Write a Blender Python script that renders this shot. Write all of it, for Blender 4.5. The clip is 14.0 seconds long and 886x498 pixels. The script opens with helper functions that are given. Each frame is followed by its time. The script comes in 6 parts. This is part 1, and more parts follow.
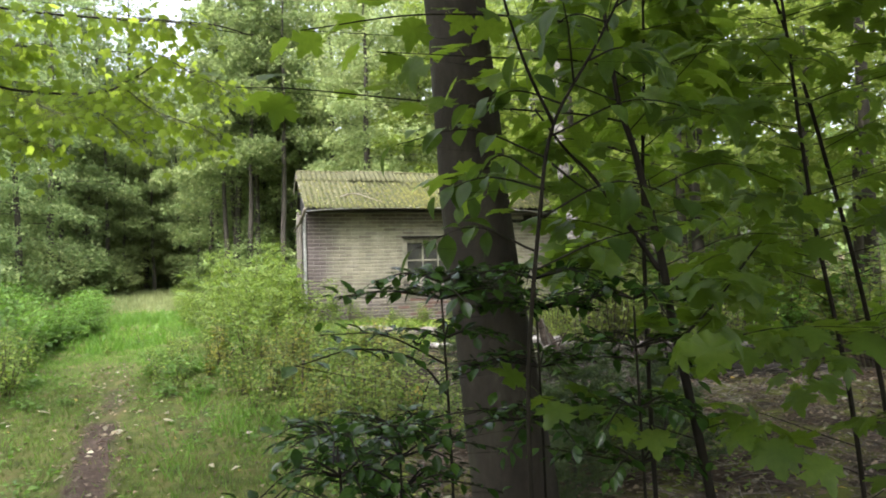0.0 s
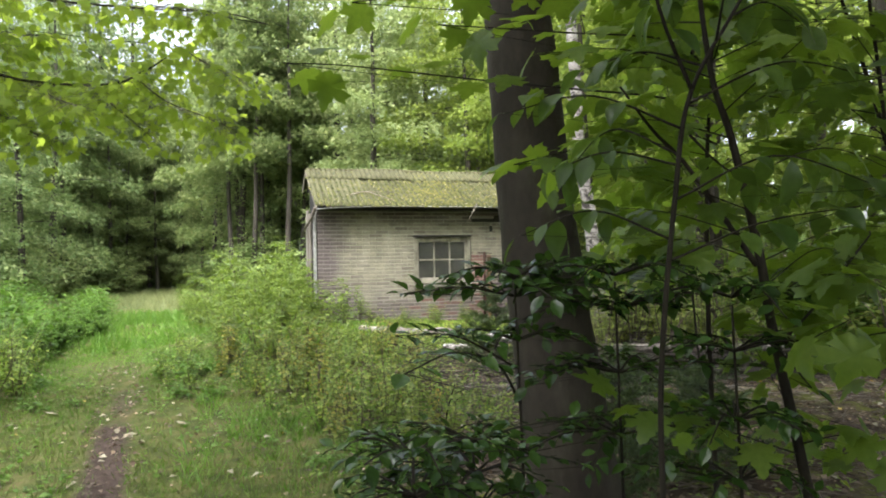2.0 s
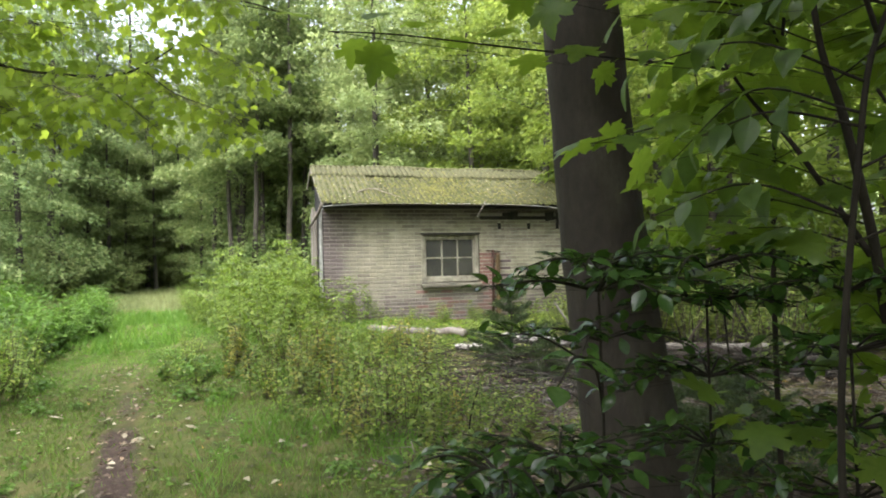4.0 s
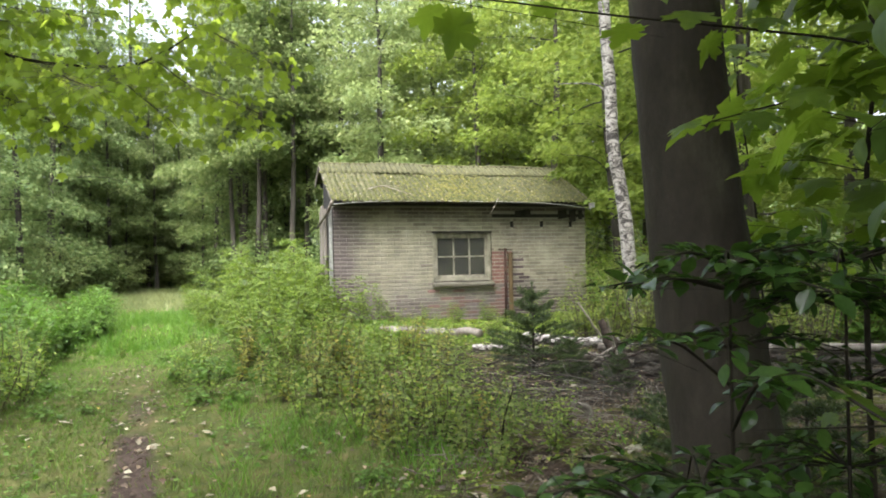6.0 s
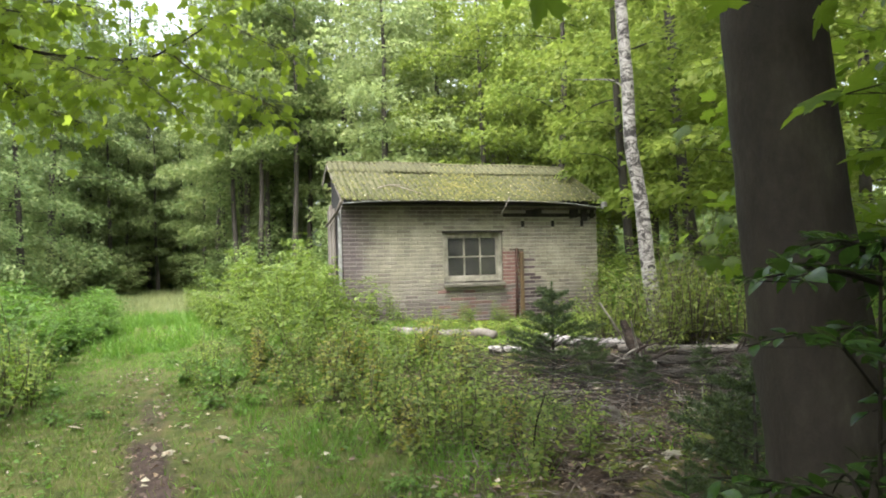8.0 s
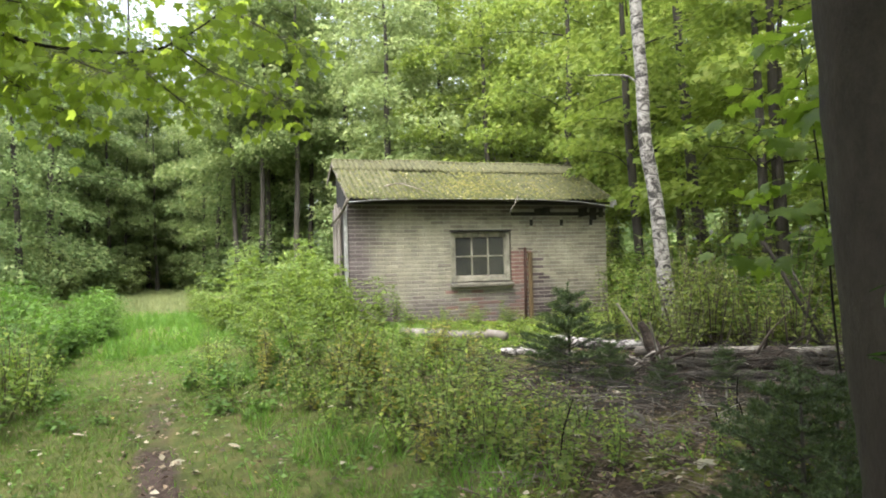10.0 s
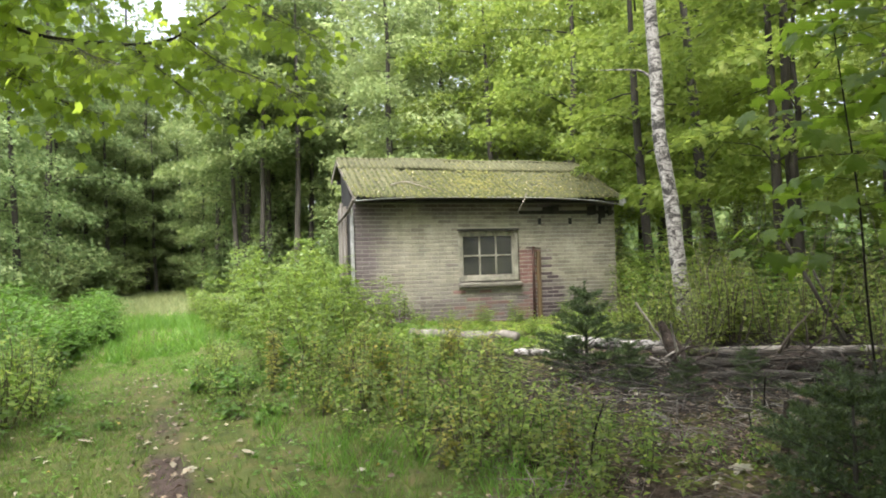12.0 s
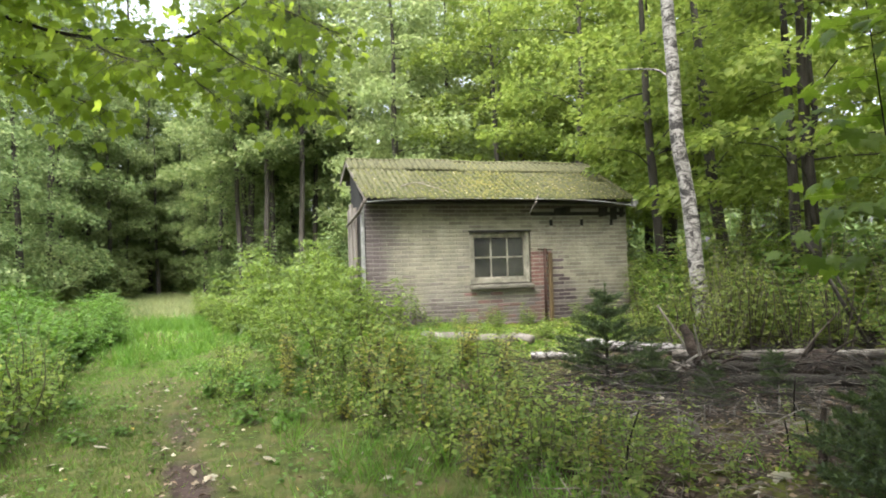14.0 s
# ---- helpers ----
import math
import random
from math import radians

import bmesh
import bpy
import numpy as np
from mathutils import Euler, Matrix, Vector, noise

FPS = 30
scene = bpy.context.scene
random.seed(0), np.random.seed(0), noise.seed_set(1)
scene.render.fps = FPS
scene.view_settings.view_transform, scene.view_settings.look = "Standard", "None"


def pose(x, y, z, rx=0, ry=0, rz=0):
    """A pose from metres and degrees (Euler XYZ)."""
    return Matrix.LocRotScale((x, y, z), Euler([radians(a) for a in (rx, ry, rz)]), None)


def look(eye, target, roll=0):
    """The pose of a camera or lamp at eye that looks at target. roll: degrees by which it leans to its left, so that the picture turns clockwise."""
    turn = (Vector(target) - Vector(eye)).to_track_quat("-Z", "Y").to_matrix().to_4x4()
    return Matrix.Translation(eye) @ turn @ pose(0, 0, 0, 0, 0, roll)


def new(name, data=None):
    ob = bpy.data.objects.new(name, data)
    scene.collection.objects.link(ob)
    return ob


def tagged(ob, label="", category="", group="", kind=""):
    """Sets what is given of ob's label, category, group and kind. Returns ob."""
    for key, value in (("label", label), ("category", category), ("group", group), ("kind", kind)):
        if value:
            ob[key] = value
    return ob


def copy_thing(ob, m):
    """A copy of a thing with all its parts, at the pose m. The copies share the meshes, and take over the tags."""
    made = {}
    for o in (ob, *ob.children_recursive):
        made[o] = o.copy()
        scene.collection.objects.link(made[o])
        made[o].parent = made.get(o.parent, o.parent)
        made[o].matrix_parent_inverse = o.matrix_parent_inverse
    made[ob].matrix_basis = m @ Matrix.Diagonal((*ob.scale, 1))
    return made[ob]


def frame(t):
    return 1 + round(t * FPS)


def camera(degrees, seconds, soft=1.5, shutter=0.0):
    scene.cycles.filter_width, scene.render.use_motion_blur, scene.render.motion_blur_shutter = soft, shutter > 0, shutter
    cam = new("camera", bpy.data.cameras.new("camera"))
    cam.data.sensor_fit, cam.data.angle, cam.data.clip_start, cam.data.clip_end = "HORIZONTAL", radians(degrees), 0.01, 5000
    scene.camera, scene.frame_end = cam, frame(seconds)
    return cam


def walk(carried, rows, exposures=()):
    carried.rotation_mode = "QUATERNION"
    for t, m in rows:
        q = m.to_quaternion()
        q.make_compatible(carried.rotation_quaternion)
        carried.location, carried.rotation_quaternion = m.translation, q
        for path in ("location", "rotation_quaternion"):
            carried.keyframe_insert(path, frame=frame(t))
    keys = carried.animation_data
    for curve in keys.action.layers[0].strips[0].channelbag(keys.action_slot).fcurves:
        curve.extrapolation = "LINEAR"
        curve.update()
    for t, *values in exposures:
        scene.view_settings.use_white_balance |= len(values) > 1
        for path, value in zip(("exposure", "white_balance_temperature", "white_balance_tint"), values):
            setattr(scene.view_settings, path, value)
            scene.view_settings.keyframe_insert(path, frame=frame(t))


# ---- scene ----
cam = camera(68.0, 14.0, soft=1.9)
PATH = [
    (0, (-0.042, 0.33, 1.365), (0.571, 2.233, 1.399), -1.4),
    (0.5, (-0.067, 0.398, 1.368), (0.543, 2.303, 1.399), -1.2),
    (1, (-0.097, 0.463, 1.352), (0.512, 2.368, 1.386), -1.2),
    (1.5, (-0.132, 0.515, 1.353), (0.477, 2.42, 1.388), -1.2),
    (2, (-0.171, 0.576, 1.348), (0.441, 2.48, 1.385), -1.1),
    (2.5, (-0.196, 0.649, 1.348), (0.417, 2.552, 1.381), -1.1),
    (3, (-0.225, 0.707, 1.342), (0.391, 2.609, 1.376), -1.1),
    (5.5, (-0.383, 1.037, 1.326), (0.24, 2.937, 1.361), -1.4),
    (6, (-0.427, 1.104, 1.326), (0.197, 3.003, 1.359), -1.3),
    (6.5, (-0.466, 1.158, 1.319), (0.16, 3.057, 1.352), -1.3),
    (7, (-0.501, 1.212, 1.315), (0.124, 3.111, 1.349), -1.4),
    (7.5, (-0.528, 1.271, 1.312), (0.098, 3.17, 1.347), -1.3),
    (8, (-0.562, 1.331, 1.311), (0.067, 3.229, 1.348), -1.4),
    (10.5, (-0.663, 1.611, 1.329), (-0.028, 3.507, 1.362), -1.5),
    (11, (-0.687, 1.664, 1.325), (-0.051, 3.559, 1.361), -1.6),
    (11.5, (-0.713, 1.717, 1.317), (-0.074, 3.611, 1.353), -1.7),
    (12, (-0.744, 1.769, 1.314), (-0.102, 3.663, 1.349), -1.7),
    (12.5, (-0.776, 1.812, 1.316), (-0.131, 3.706, 1.352), -1.8),
    (13, (-0.808, 1.861, 1.313), (-0.164, 3.755, 1.352), -1.6),
    (13.5, (-0.844, 1.9, 1.317), (-0.201, 3.793, 1.358), -1.5),
    (14, (-0.877, 1.931, 1.322), (-0.234, 3.824, 1.362), -1.7),
]
walk(cam, [(t, look(eye, target, roll)) for t, eye, target, roll in PATH], exposures=[(0, 2.48, 6200, 13), (14, 2.48, 6200, 13)])

# ---- light ----
world = bpy.data.worlds.new("overcast_sky")
scene.world = world
world.use_nodes = True
wn, wl = world.node_tree.nodes, world.node_tree.links
sky = wn.new("ShaderNodeTexSky")
sky.sky_type = "NISHITA"
sky.sun_disc = False
sky.sun_elevation, sky.sun_rotation = radians(60), radians(-145)
sky.air_density, sky.dust_density, sky.ozone_density = 1.0, 6.0, 0.6
cloud = wn.new("ShaderNodeHueSaturation")
cloud.inputs["Saturation"].default_value = 0.35
wl.new(sky.outputs[0], cloud.inputs["Color"])
wl.new(cloud.outputs[0], wn["Background"].inputs[0])
wn["Background"].inputs[1].default_value = 0.15
sun_data = bpy.data.lights.new("sun", "SUN")
sun_data.energy, sun_data.angle, sun_data.color = 1.0, radians(60), (1.0, 0.97, 0.88)
sun = new("sun", sun_data)
SUN_FROM = Vector((math.sin(radians(-145)) * math.cos(radians(60)), math.cos(radians(-145)) * math.cos(radians(60)), math.sin(radians(60))))
sun.matrix_world = look(SUN_FROM * 60, (0, 0, 0))

# ---- materials ----
rng = np.random.default_rng(7)


def nodes_of(name):
    m = bpy.data.materials.new(name)
    m.use_nodes = True
    return m, m.node_tree.nodes, m.node_tree.links, m.node_tree.nodes["Principled BSDF"]


def ramp(n, stops):
    r = n.new("ShaderNodeValToRGB")
    e = r.color_ramp.elements
    while len(e) < len(stops):
        e.new(0.5)
    for el, (p, c) in zip(e, stops):
        el.position, el.color = p, (*c, 1)
    return r


def noise_tex(n, l, scale, detail=4, rough=0.6, stretch=None, coord="Object", distort=0.0):
    tc = n.new("ShaderNodeTexCoord")
    t = n.new("ShaderNodeTexNoise")
    t.inputs["Scale"].default_value, t.inputs["Detail"].default_value, t.inputs["Roughness"].default_value = scale, detail, rough
    t.inputs["Distortion"].default_value = distort
    if stretch:
        mp = n.new("ShaderNodeMapping")
        mp.inputs["Scale"].default_value = stretch
        l.new(tc.outputs[coord], mp.inputs[0])
        l.new(mp.outputs[0], t.inputs[0])
    else:
        l.new(tc.outputs[coord], t.inputs[0])
    return t


def mix(n, l, fac, a, b, mode="MIX"):
    m = n.new("ShaderNodeMix")
    m.data_type, m.blend_type = "RGBA", mode
    for sock, v in ((m.inputs[0], fac), (m.inputs[6], a), (m.inputs[7], b)):
        if hasattr(v, "is_linked"):
            l.new(v, sock)
        elif isinstance(v, tuple):
            sock.default_value = (*v, 1)
        else:
            sock.default_value = v
    return m.outputs[2]


def bump(n, l, b, height, strength, dist=0.01):
    k = n.new("ShaderNodeBump")
    k.inputs["Strength"].default_value, k.inputs["Distance"].default_value = strength, dist
    l.new(height, k.inputs["Height"])
    l.new(k.outputs[0], b.inputs["Normal"])


def leaf_mat(name, dark, mid, light, through_col, share=0.35, rough=0.45, single=False, spec=0.5):
    """A thin leaf: its own green, a second tint that varies from leaf to leaf, and light that passes through it."""
    m, n, l, b = nodes_of(name)
    if single:
        rnd = n.new("ShaderNodeObjectInfo").outputs["Random"]
    else:
        rnd = n.new("ShaderNodeNewGeometry").outputs["Random Per Island"]
    r = ramp(n, [(0.0, dark), (0.55, mid), (1.0, light)])
    l.new(rnd, r.inputs[0])
    big = noise_tex(n, l, 5.0 if single else 0.9, 5 if single else 2, coord="Object")
    r2 = ramp(n, [(0.32, (0.62, 0.68, 0.6)), (0.7, (1.2, 1.14, 1.0))])
    l.new(big.outputs[0], r2.inputs[0])
    col = mix(n, l, 1.0, r.outputs[0], r2.outputs[0], "MULTIPLY")
    l.new(col, b.inputs["Base Color"])
    b.inputs["Roughness"].default_value = rough
    b.inputs["Specular IOR Level"].default_value = spec
    tr = n.new("ShaderNodeBsdfTranslucent")
    tcol = mix(n, l, 0.6, col, through_col)
    l.new(tcol, tr.inputs[0])
    ms = n.new("ShaderNodeMixShader")
    ms.inputs[0].default_value = share
    l.new(b.outputs[0], ms.inputs[1])
    l.new(tr.outputs[0], ms.inputs[2])
    l.new(ms.outputs[0], n["Material Output"].inputs[0])
    return m


def rough_mat(name, stops, scale, rough=0.85, bump_s=0.4, bump_d=0.01, stretch=None, fine=40.0, spec=0.3, tint=None):
    """A matt surface: large patches of colour from the stops, and a fine grain with relief."""
    m, n, l, b = nodes_of(name)
    a = noise_tex(n, l, scale, 6, 0.65, stretch)
    f = noise_tex(n, l, fine, 5, 0.7, stretch)
    r = ramp(n, stops)
    l.new(a.outputs[0], r.inputs[0])
    g = ramp(n, [(0.25, (0.72, 0.72, 0.72)), (0.75, (1.2, 1.2, 1.2))])
    l.new(f.outputs[0], g.inputs[0])
    col = mix(n, l, 1.0, r.outputs[0], g.outputs[0], "MULTIPLY")
    if tint:
        inf = n.new("ShaderNodeObjectInfo").outputs["Random"]
        t = ramp(n, [(0.0, tint[0]), (1.0, tint[1])])
        l.new(inf, t.inputs[0])
        col = mix(n, l, 1.0, col, t.outputs[0], "MULTIPLY")
    l.new(col, b.inputs["Base Color"])
    b.inputs["Roughness"].default_value = rough
    b.inputs["Specular IOR Level"].default_value = spec
    ad = n.new("ShaderNodeMath")
    l.new(a.outputs[0], ad.inputs[0])
    l.new(f.outputs[0], ad.inputs[1])
    bump(n, l, b, ad.outputs[0], bump_s, bump_d)
    return m


M = {}
M["leaf_wood"] = leaf_mat("woodland_leaf", (0.08, 0.12, 0.047), (0.145, 0.195, 0.08), (0.25, 0.29, 0.14), (0.28, 0.36, 0.11), 0.5, 0.65, False, 0.18)
M["leaf_pale"] = leaf_mat("pale_woodland_leaf", (0.12, 0.168, 0.07), (0.2, 0.26, 0.115), (0.33, 0.37, 0.19), (0.35, 0.43, 0.14), 0.52, 0.65, False, 0.18)
M["leaf_dark"] = leaf_mat("dark_woodland_leaf", (0.1, 0.155, 0.065), (0.17, 0.24, 0.1), (0.29, 0.35, 0.165), (0.26, 0.35, 0.11), 0.45, 0.65, False, 0.18)
M["leaf_lime"] = leaf_mat("yellow_green_leaf", (0.09, 0.135, 0.026), (0.155, 0.215, 0.045), (0.25, 0.29, 0.085), (0.34, 0.44, 0.07), 0.5, 0.6, False, 0.2)
M["leaf_shrub"] = leaf_mat("shrub_leaf", (0.075, 0.115, 0.02), (0.14, 0.19, 0.032), (0.24, 0.27, 0.065), (0.27, 0.34, 0.045), 0.42, 0.5)
M["leaf_elder"] = leaf_mat("elder_leaf", (0.052, 0.092, 0.013), (0.112, 0.178, 0.024), (0.215, 0.28, 0.052), (0.245, 0.36, 0.036), 0.45, 0.45)
M["grass_olive"] = leaf_mat("mossy_short_grass", (0.04, 0.064, 0.009), (0.078, 0.112, 0.015), (0.15, 0.168, 0.034), (0.12, 0.2, 0.017), 0.35, 0.6)
M["leaf_nettle"] = leaf_mat("nettle_leaf", (0.044, 0.1, 0.012), (0.088, 0.178, 0.022), (0.145, 0.25, 0.038), (0.155, 0.315, 0.027), 0.42, 0.5)
M["leaf_weed"] = leaf_mat("weed_leaf", (0.077, 0.13, 0.017), (0.143, 0.223, 0.028), (0.287, 0.322, 0.052), (0.263, 0.397, 0.038), 0.4, 0.55)
M["leaf_yellowing"] = leaf_mat("yellowing_herb_leaf", (0.09, 0.1, 0.018), (0.19, 0.2, 0.03), (0.34, 0.29, 0.06), (0.3, 0.34, 0.045), 0.4, 0.55)
M["leaf_maple"] = leaf_mat("maple_leaf", (0.045, 0.081, 0.012), (0.076, 0.129, 0.019), (0.118, 0.179, 0.028), (0.291, 0.437, 0.031), 0.52, 0.42, True, 0.35)
M["leaf_maple_far"] = leaf_mat("maple_leaf_joined", (0.085, 0.14, 0.018), (0.125, 0.19, 0.024), (0.17, 0.24, 0.034), (0.48, 0.62, 0.065), 0.7, 0.6, False, 0.15)
M["leaf_gloss"] = leaf_mat("glossy_dark_leaf", (0.016, 0.038, 0.009), (0.027, 0.06, 0.013), (0.045, 0.088, 0.018), (0.08, 0.16, 0.02), 0.28, 0.24, True, 0.32)
M["leaf_cherry"] = leaf_mat("cherry_leaf", (0.028, 0.058, 0.012), (0.045, 0.085, 0.016), (0.075, 0.125, 0.022), (0.15, 0.24, 0.025), 0.4, 0.4, True, 0.35)
M["needle"] = leaf_mat("spruce_needle", (0.023, 0.044, 0.011), (0.046, 0.079, 0.018), (0.092, 0.128, 0.03), (0.072, 0.119, 0.021), 0.2, 0.5)
M["grass"] = leaf_mat("grass_blade", (0.056, 0.126, 0.012), (0.098, 0.215, 0.021), (0.18, 0.275, 0.043), (0.165, 0.38, 0.025), 0.4, 0.55)
M["meadow"] = leaf_mat("dry_meadow_grass", (0.14, 0.175, 0.065), (0.2, 0.23, 0.1), (0.26, 0.27, 0.135), (0.25, 0.32, 0.1), 0.3, 0.6)
M["fallen"] = leaf_mat("fallen_leaf", (0.035, 0.023, 0.015), (0.125, 0.082, 0.056), (0.28, 0.21, 0.148), (0.12, 0.08, 0.04), 0.1, 0.6)
M["fallen_pale"] = leaf_mat("pale_fallen_leaf", (0.17, 0.14, 0.1), (0.27, 0.24, 0.18), (0.42, 0.39, 0.32), (0.3, 0.26, 0.15), 0.1, 0.5)
M["fallen_yellow"] = leaf_mat("yellow_fallen_leaf", (0.35, 0.2, 0.03), (0.5, 0.34, 0.05), (0.6, 0.42, 0.1), (0.4, 0.3, 0.05), 0.2, 0.5)
M["moss"] = leaf_mat("roof_moss", (0.03, 0.036, 0.006), (0.07, 0.076, 0.012), (0.12, 0.118, 0.028), (0.08, 0.08, 0.02), 0.05, 0.9)
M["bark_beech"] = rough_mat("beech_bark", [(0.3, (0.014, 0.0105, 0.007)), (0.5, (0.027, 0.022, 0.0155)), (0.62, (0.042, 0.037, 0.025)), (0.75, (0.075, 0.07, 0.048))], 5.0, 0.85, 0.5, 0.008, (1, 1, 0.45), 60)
M["bark_dark"] = rough_mat("dark_bark", [(0.3, (0.026, 0.023, 0.018)), (0.6, (0.06, 0.053, 0.042)), (0.8, (0.11, 0.1, 0.082))], 9.0, 0.9, 0.7, 0.02, (1, 1, 0.2), 45)
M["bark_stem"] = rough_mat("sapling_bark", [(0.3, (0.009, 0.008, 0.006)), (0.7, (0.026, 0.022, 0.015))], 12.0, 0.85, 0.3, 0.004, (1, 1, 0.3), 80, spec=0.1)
M["herb_stem"] = rough_mat("green_stem", [(0.3, (0.05, 0.055, 0.02)), (0.7, (0.12, 0.12, 0.05))], 6.0, 0.7, 0.2, 0.003)
M["bark_grey"] = rough_mat("dead_wood", [(0.3, (0.08, 0.068, 0.055)), (0.55, (0.19, 0.172, 0.145)), (0.75, (0.4, 0.375, 0.335))], 7.0, 0.9, 0.5, 0.01, (1, 1, 0.3), 60)
M["twig"] = rough_mat("dry_twig", [(0.32, (0.04, 0.032, 0.024)), (0.52, (0.11, 0.09, 0.07)), (0.68, (0.3, 0.265, 0.22))], 2.2, 0.9, 0.3, 0.004)
M["twig_pale"] = rough_mat("bleached_twig", [(0.32, (0.1, 0.085, 0.068)), (0.52, (0.22, 0.195, 0.165)), (0.68, (0.38, 0.35, 0.31))], 2.2, 0.9, 0.3, 0.004)
M["stump"] = rough_mat("rotten_stump", [(0.3, (0.018, 0.013, 0.009)), (0.55, (0.046, 0.034, 0.025)), (0.8, (0.1, 0.077, 0.057))], 10.0, 0.95, 0.9, 0.02)


def birch_mat():
    m, n, l, b = nodes_of("birch_bark")
    a = noise_tex(n, l, 6.0, 7, 0.78, (1, 1, 1.8), distort=1.2)
    r = ramp(n, [(0.44, (0.025, 0.022, 0.018)), (0.49, (0.17, 0.157, 0.14)), (0.55, (0.34, 0.325, 0.295)), (0.75, (0.52, 0.5, 0.465))])
    l.new(a.outputs[0], r.inputs[0])
    f = noise_tex(n, l, 30.0, 5, 0.7, (1, 1, 6))
    g = ramp(n, [(0.3, (0.55, 0.53, 0.5)), (0.6, (1.05, 1.05, 1.05))])
    l.new(f.outputs[0], g.inputs[0])
    l.new(mix(n, l, 1.0, r.outputs[0], g.outputs[0], "MULTIPLY"), b.inputs["Base Color"])
    b.inputs["Roughness"].default_value = 0.75
    bump(n, l, b, a.outputs[0], 0.5, 0.01)
    return m


M["birch"] = birch_mat()


def ground_mat():
    m, n, l, b = nodes_of("woodland_ground")
    at = n.new("ShaderNodeAttribute")
    at.attribute_name = "cover"
    sep = n.new("ShaderNodeSeparateColor")
    l.new(at.outputs["Color"], sep.inputs[0])
    big, fine = noise_tex(n, l, 0.8, 5), noise_tex(n, l, 22.0, 6, 0.75)
    mid = noise_tex(n, l, 5.0, 5, 0.7)
    grass = ramp(n, [(0.3, (0.03, 0.036, 0.011)), (0.48, (0.065, 0.08, 0.02)), (0.62, (0.1, 0.095, 0.035)), (0.75, (0.12, 0.09, 0.045))])
    l.new(mid.outputs[0], grass.inputs[0])
    litter = ramp(n, [(0.32, (0.022, 0.016, 0.011)), (0.5, (0.068, 0.048, 0.033)), (0.62, (0.125, 0.092, 0.066)), (0.75, (0.21, 0.165, 0.125))])
    l.new(fine.outputs[0], litter.inputs[0])
    damp = noise_tex(n, l, 1.7, 6, 0.7)
    dk = ramp(n, [(0.36, (0.35, 0.33, 0.32)), (0.55, (1.0, 1.0, 1.0))])
    l.new(damp.outputs[0], dk.inputs[0])
    lit = mix(n, l, 1.0, litter.outputs[0], dk.outputs[0], "MULTIPLY")
    mossy = noise_tex(n, l, 2.3, 6, 0.7, (1.0, 1.3, 1.0))
    mk = n.new("ShaderNodeMapRange")
    mk.inputs[1].default_value, mk.inputs[2].default_value = 0.47, 0.6
    l.new(mossy.outputs[0], mk.inputs[0])
    lit = mix(n, l, mk.outputs[0], lit, (0.11, 0.12, 0.025))
    soil = ramp(n, [(0.3, (0.025, 0.018, 0.013)), (0.6, (0.07, 0.05, 0.04)), (0.8, (0.14, 0.11, 0.09))])
    l.new(fine.outputs[0], soil.inputs[0])

    def edge(sock, tex, lo, hi):
        add = n.new("ShaderNodeMath")
        add.operation = "MULTIPLY_ADD"
        l.new(tex.outputs[0], add.inputs[0])
        add.inputs[1].default_value = 0.6
        l.new(sock, add.inputs[2])
        rg = n.new("ShaderNodeMapRange")
        rg.inputs[1].default_value, rg.inputs[2].default_value = lo, hi
        l.new(add.outputs[0], rg.inputs[0])
        return rg.outputs[0]
    c = mix(n, l, edge(sep.outputs[0], mid, 0.65, 0.95), grass.outputs[0], lit)
    c = mix(n, l, edge(sep.outputs[1], mid, 0.68, 0.9), c, soil.outputs[0])
    dry = ramp(n, [(0.3, (0.14, 0.165, 0.065)), (0.7, (0.23, 0.235, 0.11))])
    l.new(big.outputs[0], dry.inputs[0])
    c = mix(n, l, sep.outputs[2], c, dry.outputs[0])
    l.new(c, b.inputs["Base Color"])
    b.inputs["Roughness"].default_value = 0.95
    b.inputs["Specular IOR Level"].default_value = 0.15
    bump(n, l, b, fine.outputs[0], 0.8, 0.03)
    return m


M["ground"] = ground_mat()


